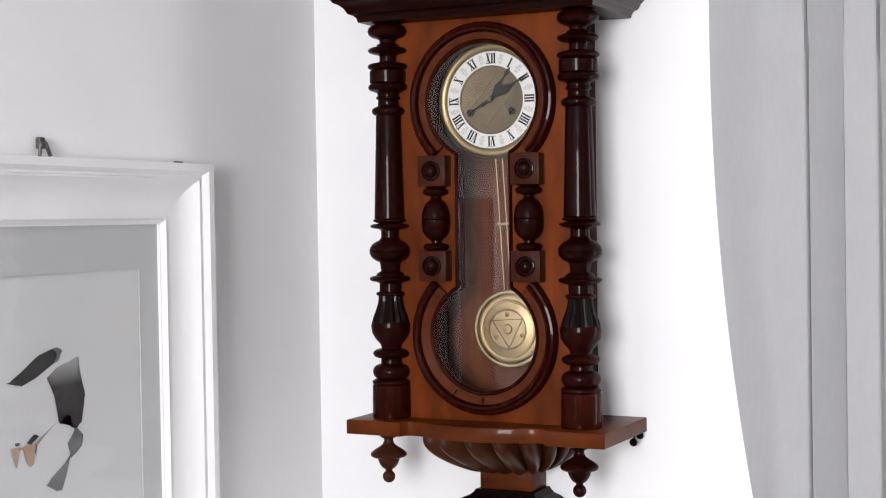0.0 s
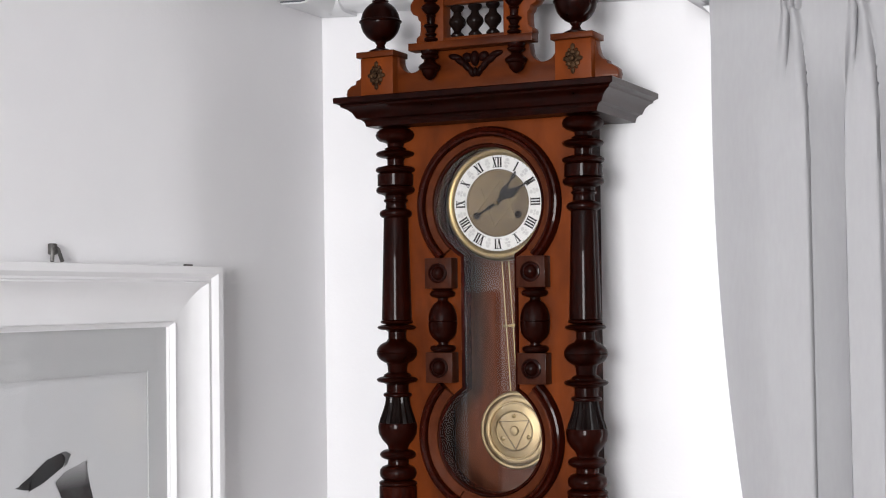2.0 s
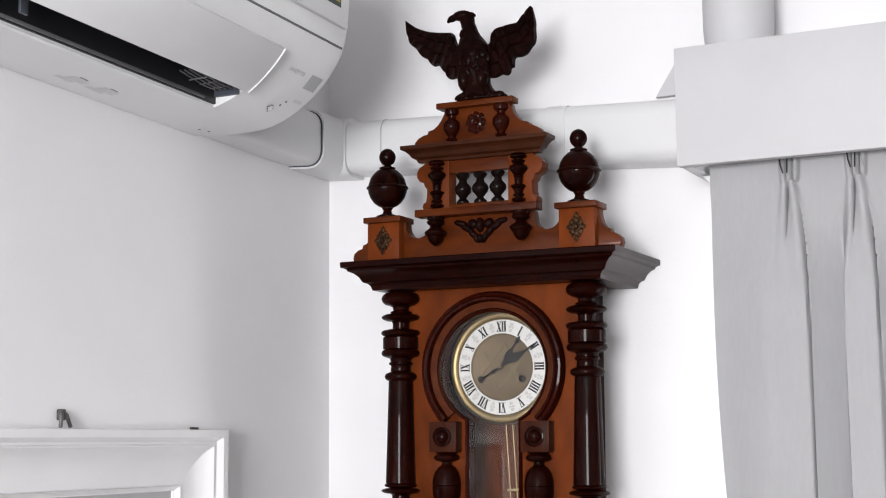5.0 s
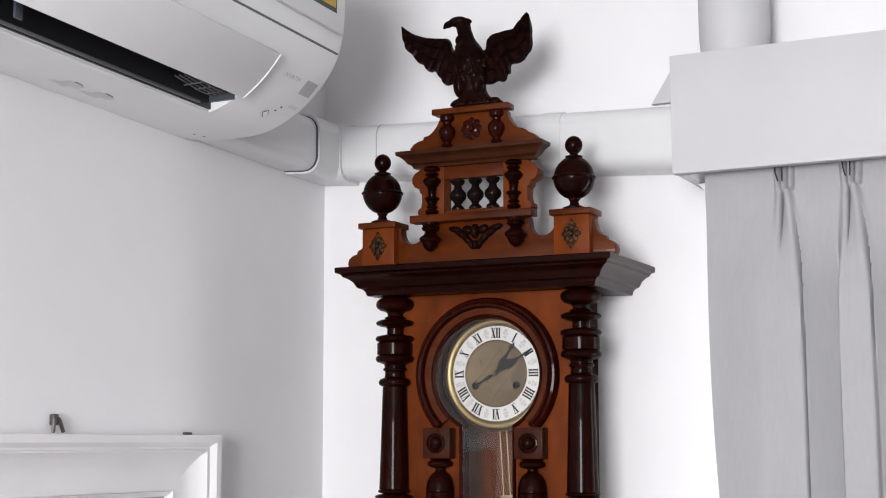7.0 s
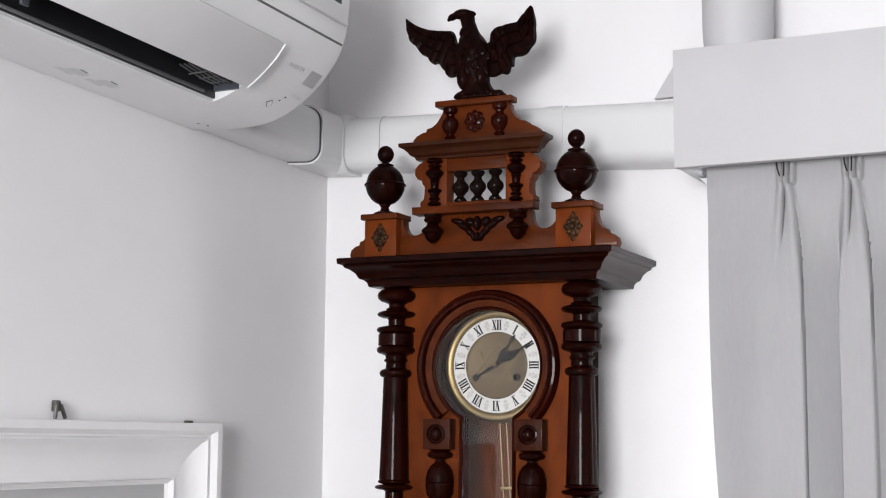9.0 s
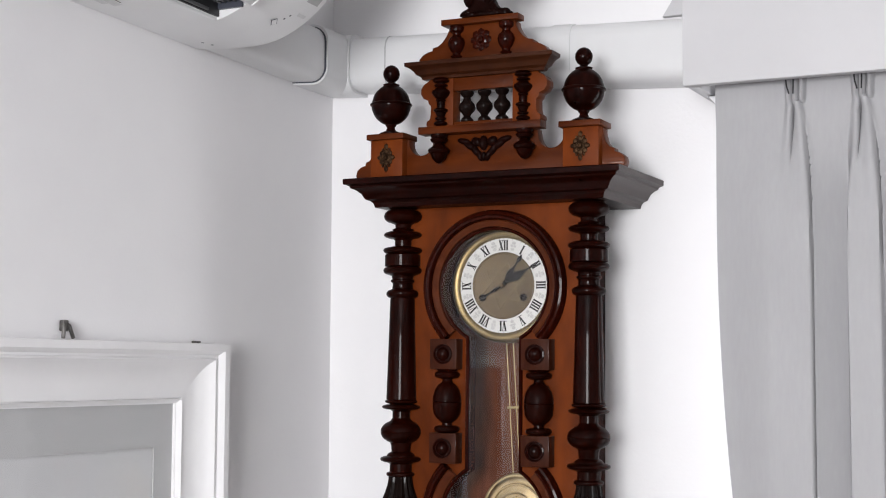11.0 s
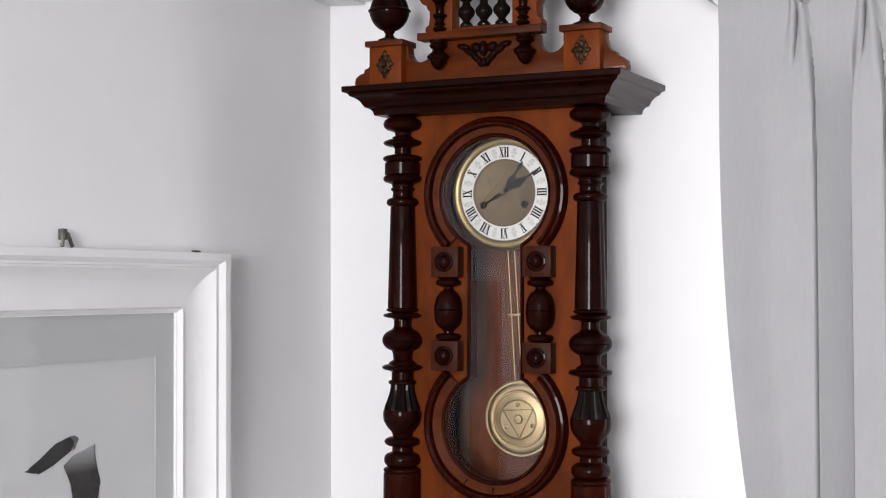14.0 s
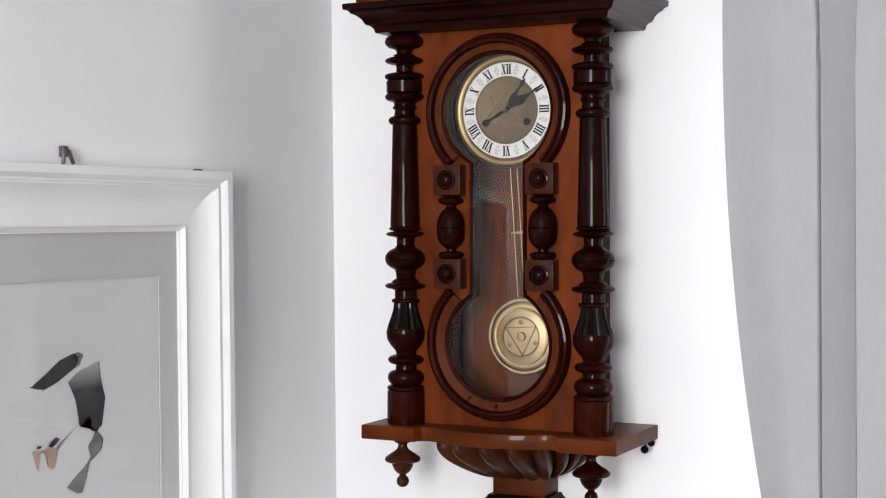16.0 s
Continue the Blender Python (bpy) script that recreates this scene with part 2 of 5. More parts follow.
def swept(path, section, closed=False, axis="y"):
    """Sweeps a section of (outwards, along axis) round a path in the plane across the axis."""
    bm = bmesh.new()
    n = len(path)
    rings = []
    for i, p in enumerate(path):
        a = path[(i - 1) % n] if closed or i else p
        b = path[(i + 1) % n] if closed or i < n - 1 else p
        d1 = (Vector(p) - Vector(a)).normalized() if a != p else None
        d2 = (Vector(b) - Vector(p)).normalized() if b != p else None
        d1, d2 = d1 or d2, d2 or d1
        n1, n2 = Vector((d1.y, -d1.x)), Vector((d2.y, -d2.x))
        nn = (n1 + n2).normalized()
        k = 1 / max(0.5, nn.dot(n1))
        ring = []
        for o, h in section:
            q = Vector(p) + nn * o * k
            ring.append(bm.verts.new((q.x, h, q.y) if axis == "y" else (q.x, q.y, h)))
        rings.append(ring)
    pairs = list(zip(rings, rings[1:])) + ([(rings[-1], rings[0])] if closed else [])
    m = len(section)
    for r0, r1 in pairs:
        for j in range(m):
            bm.faces.new((r0[j], r0[(j + 1) % m], r1[(j + 1) % m], r1[j]))
    if not closed:
        bm.faces.new(rings[0])
        bm.faces.new(rings[-1][::-1])
    return bm


def ball(at, rx, ry=None, rz=None, sub=2, m=None):
    bm = bmesh.new()
    bmesh.ops.create_icosphere(bm, subdivisions=sub, radius=1)
    ry, rz = ry or rx, rz or rx
    bmesh.ops.transform(bm, matrix=Matrix.Translation(at) @ (m or Matrix()) @ Matrix.Diagonal((rx, ry, rz, 1)), verts=bm.verts)
    return bm


def arc(cx, cz, r, a0, a1, n):
    return [(cx + r * math.cos(radians(a0 + (a1 - a0) * i / n)), cz + r * math.sin(radians(a0 + (a1 - a0) * i / n))) for i in range(n + 1)]


def tube(points, r, segs=8):
    """A round wire along points in space."""
    bm = bmesh.new()
    rings = []
    for i, p in enumerate(points):
        d = (Vector(points[min(i + 1, len(points) - 1)]) - Vector(points[max(i - 1, 0)])).normalized()
        u = d.orthogonal().normalized()
        if rings:
            u = (last - d * last.dot(d)).normalized()
        last = u
        v = d.cross(u)
        rings.append([bm.verts.new(Vector(p) + r * (math.cos(a) * u + math.sin(a) * v)) for a in [2 * math.pi * k / segs for k in range(segs)]])
    for lo, hi in zip(rings, rings[1:]):
        for i in range(segs):
            bm.faces.new((lo[i], lo[(i + 1) % segs], hi[(i + 1) % segs], hi[i]))
    bm.faces.new(rings[0][::-1])
    bm.faces.new(rings[-1])
    return bm


# ---- the room ----
XL, XR, YB, YF, ZF, ZC = -0.397, 3.2, 0.0, -4.45, -0.22, 2.78
WIN = (0.50, 1.90, 0.65, 2.12)      # curtained window in the back wall
bm = box(XL - 0.15, WIN[0], 0, 0.25, ZF, ZC)
box(WIN[1], XR + 0.15, 0, 0.25, ZF, ZC, bm=bm)
box(WIN[0], WIN[1], 0, 0.25, ZF, WIN[2], bm=bm)
box(WIN[0], WIN[1], 0, 0.25, WIN[3], ZC, bm=bm)
structure("wall_back", bm, M_WALL, "white painted plaster wall behind the clock", "wall")
DOOR = (-1.94, -1.53, 1.77)      # cupboard doorway in the side wall
bm = box(XL - 0.15, XL, DOOR[1], 0, ZF, ZC)
box(XL - 0.15, XL, YF, DOOR[0], ZF, ZC, bm=bm)
box(XL - 0.15, XL, DOOR[0], DOOR[1], DOOR[2], ZC, bm=bm)
structure("wall_left", bm, M_WALL, "white painted plaster wall with the picture", "wall")
# right and front walls stay out of view; their grey limits the bounce
structure("wall_right", box(XR, XR + 0.15, YF, 0, ZF, ZC), M_FAR, "plain unseen wall, greyed to cut bounced light", "wall")
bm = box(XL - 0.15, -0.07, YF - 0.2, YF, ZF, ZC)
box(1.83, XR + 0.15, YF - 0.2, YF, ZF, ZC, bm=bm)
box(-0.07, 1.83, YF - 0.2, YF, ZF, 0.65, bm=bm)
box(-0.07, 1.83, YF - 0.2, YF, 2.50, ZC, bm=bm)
structure("wall_front", bm, M_FAR, "plain unseen wall with a wide window, greyed to cut bounced light", "wall")
structure("floor", box(XL - 0.15, XR + 0.15, YF - 0.2, 0.25, ZF - 0.1, ZF), M_FLOOR, "pale wooden floor", "floor")
structure("ceiling", box(XL - 0.15, XR + 0.15, YF - 0.2, 0.25, ZC, ZC + 0.1), M_CEIL, "plain white ceiling", "ceiling")

# ---- curtained window, its pelmet and the pipes ----
win = tagged(new("window_1"), "white framed window behind the drawn curtain", "window", kind="structure")
bm = box(WIN[0], WIN[1], 0.12, 0.17, WIN[2], WIN[2] + 0.06)
box(WIN[0], WIN[1], 0.12, 0.17, WIN[3] - 0.06, WIN[3], bm=bm)
for x in (WIN[0], (WIN[0] + WIN[1]) / 2 - 0.03, WIN[1] - 0.06):
    box(x, x + 0.06, 0.122, 0.168, WIN[2] + 0.06, WIN[3] - 0.06, bm=bm)
part("window_frame", bm, M_FRAME, win)
part("pane", box(WIN[0] + 0.06, WIN[1] - 0.06, 0.143, 0.147, WIN[2] + 0.06, WIN[3] - 0.06), M_PICGLASS, win).visible_shadow = False

pelmet = thing("pelmet_box", (0.339, 0, 2.20), "white painted pelmet box above the grey curtain", "pelmet")
part("front_board", box(0.339, 2.10, -0.20, -0.182, 2.198, 2.384, 0.0015), M_PELMET, pelmet)
part("top_board", box(0.359, 2.08, -0.1815, -0.001, 2.366, 2.382, 0.001), M_PELMET, pelmet)
for x in (0.339, 2.082):
    part("end_board", box(x, x + 0.018, -0.1815, -0.001, 2.20, 2.3655, 0.001), M_PELMET, pelmet)
rail = tagged(part("curtain_rail", box(0.372, 2.06, -0.145, -0.115, 2.235, 2.255, 0.002), M_PLASTIC), "white plastic curtain rail under the pelmet", "curtain rail")
part("rail_end", prism([(0.350, 2.198), (0.381, 2.198), (0.381, 2.165)], -0.10, -0.012, 0.001), M_PLASTIC, rail)
part("bracket", box(1.1, 1.13, -0.13, -0.115, 2.2555, 2.3655), M_PLASTIC, rail)

wedge = prism([(0.249, 2.356), (0.285, 2.412), (0.36, 2.412), (0.36, 2.356)], -0.014, -0.001, 0.001)
tagged(part("corner_bracket", wedge, M_PELMET), "small white painted wedge beside the pelmet", "bracket")
pipe_bm = lathe([(2.385, 0.0500), (2.400, 0.0530), (2.418, 0.0555), (2.440, 0.0570), (2.52, 0.0575), (ZC, 0.0575)], 40, (0.411, -0.075, 0))
tagged(part("riser_pipe", pipe_bm, M_PELMET), "white painted vertical pipe above the pelmet", "pipe")


def edge_x(z):
    """Where the curtain's free edge hangs: it swings away lower down."""
    return 0.376 + 0.060 * max(0.0, (2.0 - z) / 0.72) ** 2.1


def smoothstep(a, b, x):
    t = min(1, max(0, (x - a) / (b - a)))
    return t * t * (3 - 2 * t)


def fold(s, z):
    """How far the cloth stands forward at the width s and height z: broad flat folds that fan out of each pinch, with sunk strips between."""
    h = 2.168 - z
    open_ = smoothstep(-0.01, 0.17, h)
    low = max(0.0, h)
    floor_, panel, extra = 0.030 - 0.026 * open_, 0.030 + 0.026 * open_, 0.0
    first = 0.026 + (panel - 0.026) * smoothstep(-0.02, 0.10, s)
    d = floor_
    for k in range(15):
        c = 0.129 + 0.1002 * k
        if abs(s - c) > 0.16 and not (k == 0 and s < c):
            continue
        right_ = c + 0.005 + 0.0225 * (1 - math.exp(-low / 0.055))
        left_ = c - 0.004 - 0.018 * (1 - math.exp(-low / 0.07)) if k else -1.0
        soft = 0.003 + 0.010 * (1 - open_)
        inside = smoothstep(left_ - soft, left_ + soft, s) * (1 - smoothstep(right_ - soft, right_ + soft, s))
        d = max(d, floor_ + ((panel if k else first) - floor_) * inside)
        if s > right_:      # the cloth turns back at a slant to the next fold
            d = max(d, floor_ + 0.7 * (panel - floor_) * max(0.0, 1 - (s - right_) / 0.048))
        if h > 0:
            gather = math.exp(-low / 0.09)
            middle = (c + right_) / 2 + 0.002
            extra += 0.013 * gather * math.exp(-((s - middle) / (0.005 + 0.05 * low)) ** 2)
            extra += 0.008 * gather * math.exp(-((s - c + 0.007 + 0.06 * low) / (0.0045 + 0.03 * low)) ** 2)
            extra -= 0.014 * math.exp(-((s - c + 0.0015 + 0.045 * low) / 0.0028) ** 2) * smoothstep(0.0, 0.012, h) * (1 - smoothstep(0.03, 0.11, h))
        else:
            for dx in (-0.008, 0.001, 0.011):
                extra += 0.011 * math.exp(-((s - c - dx * (1 - 6 * h)) / 0.0034) ** 2)
    d += extra
    return max(0.0, d) + 0.003 * noise.noise(Vector((s * 9, 0.3, z * 1.1))) + 0.0012 * noise.noise(Vector((s * 30, 1.3, z * 3.1)))


def curtain(z0, z1, width, nx, nz):
    bm = bmesh.new()
    grid = []
    for j in range(nz + 1):
        z = z1 + (z0 - z1) * (j / nz) ** 1.9
        grid.append([])
        for i in range(nx + 1):
            s = width * (i / nx) ** 1.7
            x = 0.368 + s + (edge_x(z) - 0.368) * max(0.0, 1 - s / 0.15)
            grid[-1].append(bm.verts.new((x, -0.118 - fold(s, z), z)))
    for r0, r1 in zip(grid, grid[1:]):
        for i in range(nx):
            bm.faces.new((r0[i], r0[i + 1], r1[i + 1], r1[i]))
    return bm


cloth = part("curtain", curtain(-0.16, 2.213, 1.6, 900, 200), M_CURTAIN, None, "", 60)
tagged(cloth, "plain grey cloth curtain with pinch pleats, drawn closed", "curtain")
sol = cloth.modifiers.new("thickness", "SOLIDIFY")
sol.thickness, sol.offset = 0.002, 1
for k in range(15):
    x = 0.368 + 0.129 + 0.1002 * k
    for dx in (-0.008, 0.002):
        pts = [(x + dx * 0.6, -0.163, 2.180), (x + dx * 1.0, -0.1645, 2.192), (x + dx * 1.2, -0.164, 2.208), (x + dx * 1.2, -0.14, 2.236)]
        part("pleat_hook", tube(pts, 0.0012, 6), M_BLACK, cloth)

# ---- trunking from the air conditioner ----


def trunk_section(out, z0, z1, r=0.026):
    s = [(0.0, z0)]
    s += [(out - r + r * math.sin(a), z0 + r - r * math.cos(a)) for a in [i * math.pi / 10 for i in range(6)]]
    s += [(out - r + r * math.cos(a), z1 - r + r * math.sin(a)) for a in [i * math.pi / 10 for i in range(6)]]
    return s + [(0.0, z1)]


def sloped(bm):
    for v in bm.verts:
        if v.co.z < 2.318:      # a little shallower at the corner
            v.co.z += 0.013 * max(0.0, 1 - (v.co.x - XL) / 0.7)
        v.co.z -= 0.042 * (v.co.x - XL) + 0.03 * min(0.0, v.co.y + 0.2)
    return bm


def straight(a, b, n):
    return [(a[0] + (b[0] - a[0]) * i / n, a[1] + (b[1] - a[1]) * i / n) for i in range(n + 1)]


E = 0.001
trunk = thing("pipe_trunking", (XL, -0.2, 2.26), "white plastic pipe trunking running round the corner", "trunking")
part("side_run", sloped(swept(straight((XL + E, -0.45), (XL + E, -0.140), 5), trunk_section(0.066, 2.262, 2.372), axis="z")), M_TRUNK, trunk)
part("elbow", sloped(swept([(XL + E, -0.142), (XL + E, -0.08), (XL + E, -E), (-0.36, -E), (-0.322, -E)], trunk_section(0.072, 2.257, 2.378, 0.03), axis="z")), M_TRUNK, trunk)
part("long_run", sloped(swept(straight((-0.324, -E), (0.338, -E), 6), trunk_section(0.066, 2.263, 2.371), axis="z")), M_TRUNK, trunk)
part("coupling", sloped(swept(straight((0.068, -E), (0.104, -E), 3), trunk_section(0.068, 2.261, 2.373, 0.028), axis="z")), M_TRUNK, trunk)
part("joint_line", sloped(swept(straight((-0.2510, -E), (-0.2490, -E), 1), trunk_section(0.0668, 2.2622, 2.3718, 0.0265), axis="z")), M_PLASTIC_GREY, trunk)
part("joint_gap", sloped(swept(straight((XL + E, -0.1437), (XL + E, -0.1417), 1), trunk_section(0.0690, 2.2600, 2.3740, 0.029), axis="z")), M_SLATE, trunk)

# ---- air conditioner ----
M_LABEL = material("yellow_print", (0.55, 0.36, 0.05), 0.5, scale=90, colour2=(0.45, 0.27, 0.04))
M_LABEL_DARK = material("dark_green_print", (0.03, 0.05, 0.04), 0.5, scale=90)
AC_Y0, AC_Y1 = -1.26, -0.42
AC_PROFILE = [(-0.396, 2.277), (-0.33, 2.272), (-0.262, 2.274), (-0.215, 2.289), (-0.178, 2.312), (-0.148, 2.340), (-0.124, 2.374), (-0.113, 2.410), (-0.108, 2.465), (-0.112, 2.53), (-0.135, 2.56), (-0.396, 2.565)]
SLOT = (-1.14, -0.575)


def rounded_run(profile, y0, y1, r0=0.0, r1=0.0, steps=5):
    """A long body of the given section, its ends drawn in to a rounded edge."""
    bm = bmesh.new()
    cx, cz = -0.396, 2.42
    rings = []
    stations = [(y0 + r0 * (1 - math.cos(a)), r0 * (1 - math.sin(a))) for a in [i / steps * math.pi / 2 for i in range(steps + 1)]] if r0 else [(y0, 0)]
    stations += [(y1 - r1 * (1 - math.cos(a)), r1 * (1 - math.sin(a))) for a in [i / steps * math.pi / 2 for i in range(steps, -1, -1)]] if r1 else [(y1, 0)]
    for y, inset in stations:
        ring = []
        for x, z in profile:
            k = 1 - inset / 0.15
            ring.append(bm.verts.new((cx + (x - cx) * (1 - inset / 0.29), y, cz + (z - cz) * k)))
        rings.append(ring)
    n = len(profile)
    for a, b in zip(rings, rings[1:]):
        for j in range(n):
            bm.faces.new((a[j], a[(j + 1) % n], b[(j + 1) % n], b[j]))
    bm.faces.new(rings[0])
    bm.faces.new(rings[-1][::-1])
    return bm


def finer(profile, n=5):
    """Smooths the open profile by a Catmull-Rom curve."""
    out = []
    for i in range(len(profile) - 1):
        p = [Vector(profile[max(0, min(len(profile) - 1, i + d))]) for d in (-1, 0, 1, 2)]
        for k in range(n):
            t = k / n
            q = 0.5 * ((2 * p[1]) + (p[2] - p[0]) * t + (2 * p[0] - 5 * p[1] + 4 * p[2] - p[3]) * t * t + (3 * p[1] - p[0] - 3 * p[2] + p[3]) * t ** 3)
            out.append((q.x, q.y))
    return out + [profile[-1]]


AC_FINE = finer(AC_PROFILE[:-1]) + [AC_PROFILE[-1]]
ac = thing("air_conditioner", (XL, -0.84, 2.277), "white wall-mounted air conditioner with an open outlet", "air conditioner")
slot_lo, slot_hi = -0.257, -0.205
notched = [p for p in AC_FINE if p[0] < slot_lo and p[1] < 2.3] + [(slot_lo, 2.2752), (slot_lo + 0.004, 2.335), (slot_hi - 0.004, 2.355), (slot_hi, 2.2945)] + [p for p in AC_FINE if p[0] > slot_hi or p[1] > 2.5]
part("end_housing", rounded_run(AC_FINE, SLOT[1], AC_Y1, 0, 0.012), M_PLASTIC, ac)
part("end_housing", rounded_run(AC_FINE, AC_Y0, SLOT[0], 0.012, 0), M_PLASTIC, ac)
part("body", rounded_run(notched, SLOT[0], SLOT[1]), M_PLASTIC, ac)
part("outlet_lining", box(slot_lo + 0.005, slot_hi - 0.005, SLOT[0] + 0.001, SLOT[1] - 0.001, 2.3255, 2.3285), M_BLACK, ac)
bm = box(slot_lo + 0.0005, slot_lo + 0.0045, SLOT[0] + 0.001, SLOT[1] - 0.001, 2.279, 2.3250)
box(slot_hi - 0.0045, slot_hi - 0.0005, SLOT[0] + 0.001, SLOT[1] - 0.001, 2.298, 2.3250, bm=bm)
part("outlet_wall", bm, M_BLACK, ac)
part("outlet_end", box(slot_lo + 0.005, slot_hi - 0.005, SLOT[1] - 0.006, SLOT[1] - 0.001, 2.289, 2.325), M_SLATE, ac)
for k in range(6):
    y = -0.70 - 0.075 * k
    part("vane", box(slot_lo + 0.016, slot_hi - 0.012, y - 0.001, y + 0.001, 2.310, 2.324), M_BLACK, ac)
bm = bmesh.new()
for k in range(4):
    joined(bm, tube([(slot_lo + 0.012 + 0.009 * k, -0.585, 2.297), (slot_lo + 0.016 + 0.009 * k, -0.62, 2.295), (slot_lo + 0.012 + 0.008 * k, -0.675, 2.304)], 0.0014, 6))
for k in range(3):
    joined(bm, tube([(slot_lo + 0.010, -0.598 - 0.026 * k, 2.2965), (slot_hi - 0.010, -0.598 - 0.026 * k, 2.2975)], 0.0012, 6))
part("outlet_guard", bm, M_GUARD, ac)
part("lower_blade", box(slot_lo + 0.0065, slot_lo + 0.0105, SLOT[0] + 0.002, SLOT[1] - 0.035, 2.2795, 2.2840, 0.0008), M_GUARD, ac, "dark grey air blade")
part("blade_bracket", box(-0.2330, -0.2290, -1.018, -1.004, 2.2860, 2.3250, 0.001), M_SLATE, ac, "slate blade bracket")
part("outlet_lip", tube([(slot_lo - 0.002, SLOT[0], 2.2750), (slot_lo - 0.002, SLOT[1] - 0.004, 2.2750)], 0.0030, 8), M_PLASTIC, ac)
# the louvre: a curved plate that follows the underside
flap = [p for p in AC_FINE if slot_hi + 0.002 < p[0] < -0.134 and p[1] < 2.4]
bm = bmesh.new()
rows_ = []
for i, p in enumerate(flap):
    a, b = Vector(flap[max(0, i - 1)]), Vector(flap[min(len(flap) - 1, i + 1)])
    d = (b - a).normalized()
    nrm = Vector((d.y, -d.x))
    rows_.append([(p[0] + nrm.x * o, p[1] + nrm.y * o) for o in (0.0008, 0.0085)])
loop = [r[0] for r in rows_] + [r[1] for r in rows_[::-1]]
part("louvre", prism(loop, SLOT[0] + 0.004, SLOT[1] - 0.002, 0.0012), M_PLASTIC, ac)


def on_ac(x):
    """Height and slope of the underside at x."""
    for p, q in zip(AC_FINE, AC_FINE[1:]):
        if p[0] <= x <= q[0]:
            t = (x - p[0]) / (q[0] - p[0])
            return p[1] + t * (q[1] - p[1]), math.atan2(q[1] - p[1], q[0] - p[0])


def ac_patch(name, x, y, sx, sy, mat, turn=0.0, lift=0.0009, label=""):
    """A thin printed or set-in patch on the housing."""
    z, a = on_ac(x)
    bm = box(-sx / 2, sx / 2, -sy / 2, sy / 2, -0.0002, 0.0002)
    m = Matrix.Translation((x + lift * math.sin(a), y, z - lift * math.cos(a))) @ Matrix.Rotation(-a, 4, "Y") @ Matrix.Rotation(radians(turn), 4, "Z")
    bmesh.ops.transform(bm, matrix=m, verts=bm.verts)
    return part(name, bm, mat, ac, label)


for y0 in (-0.785, -0.72):
    for j in range(5):
        dy = 0.004 * ((j * 7) % 3 - 1)
        ac_patch("caution_print", -0.328 - 0.0056 * j, y0 + dy - 0.004 * j, 0.0050, 0.040 + 0.5 * dy, M_PRINT, 8, 0.0004)
    ac_patch("caution_heading", -0.3205, y0 - 0.006, 0.0022, 0.018, M_GUARD, 8)
for x, y in ((-0.352, -0.478), (-0.345, -0.462)):
    ac_patch("screw_hole", x, y, 0.004, 0.004, M_SLATE, 45)
ac_patch("sensor", -0.213, -0.490, 0.010, 0.015, M_SLATE, 40, 0.0018)
ac_patch("sensor_window", -0.213, -0.490, 0.0080, 0.0125, M_PLASTIC, 40, 0.0023)
for k in range(2):
    ac_patch("indicator", -0.202 + 0.008 * k, -0.478 + 0.004 * k, 0.003, 0.003, M_SLATE)
ac_patch("maker_plate", -0.158, -0.455, 0.026, 0.030, M_PLASTIC_GREY)
tc = bpy.data.curves.new("scratch_text", "FONT")
tc.body, tc.size, tc.align_x, tc.align_y = "INVERTER", 0.0095, "CENTER", "CENTER"
to = bpy.data.objects.new("scratch_text", tc)
scene.collection.objects.link(to)
bpy.context.view_layer.update()
tm = bpy.data.meshes.new_from_object(to.evaluated_get(bpy.context.evaluated_depsgraph_get()))
bm = bmesh.new()
bm.from_mesh(tm)
bpy.data.objects.remove(to)
bpy.data.curves.remove(tc)
bpy.data.meshes.remove(tm)
z, a = on_ac(-0.153)
m = Matrix(((0, math.cos(a), math.sin(a), -0.153 + 0.0012 * math.sin(a)), (1, 0, 0, -0.508), (0, math.sin(a), -math.cos(a), z - 0.0012 * math.cos(a)), (0, 0, 0, 1)))
bmesh.ops.transform(bm, matrix=m, verts=bm.verts)
part("lettering", bm, M_PLASTIC_GREY, ac, "grey printed word INVERTER", 0)
rim = [(r[1][0], SLOT[1] - 0.001, r[1][1]) for r in rows_]
part("louvre_rim", tube(rim, 0.0015, 8), M_PLASTIC, ac, "bright raised louvre rim")
ac_patch("faint_print", -0.188, -0.452, 0.006, 0.020, M_PRINT)
part("panel_seam", box(-0.1220, -0.1180, AC_Y0 + 0.014, AC_Y1 - 0.013, 2.384, 2.3870), M_GUARD, ac)
part("front_panel", box(-0.1125, -0.1040, AC_Y0 + 0.02, AC_Y1 - 0.018, 2.412, 2.52, 0.003), M_PLASTIC, ac)
part("energy_label", box(-0.1038, -0.1032, -0.60, -0.462, 2.440, 2.515), M_LABEL_DARK, ac, "dark green energy label")
part("label_band", box(-0.1031, -0.1027, -0.60, -0.466, 2.447, 2.508), M_LABEL, ac, "yellow label band")
for o in ac.children:
    for v in o.data.vertices:      # hung slightly out of level
        v.co.z -= 0.029 * (v.co.y + 0.42)

# ---- picture on the side wall ----
PY0, PY1, PZ0, PZ1 = -1.22, -0.380, 0.95, 1.804
pic = thing("framed_picture", (XL, (PY0 + PY1) / 2, PZ0), "white deep-framed ink wash picture hanging on the wall", "picture")
SIDE, TOP = 0.105, 0.093


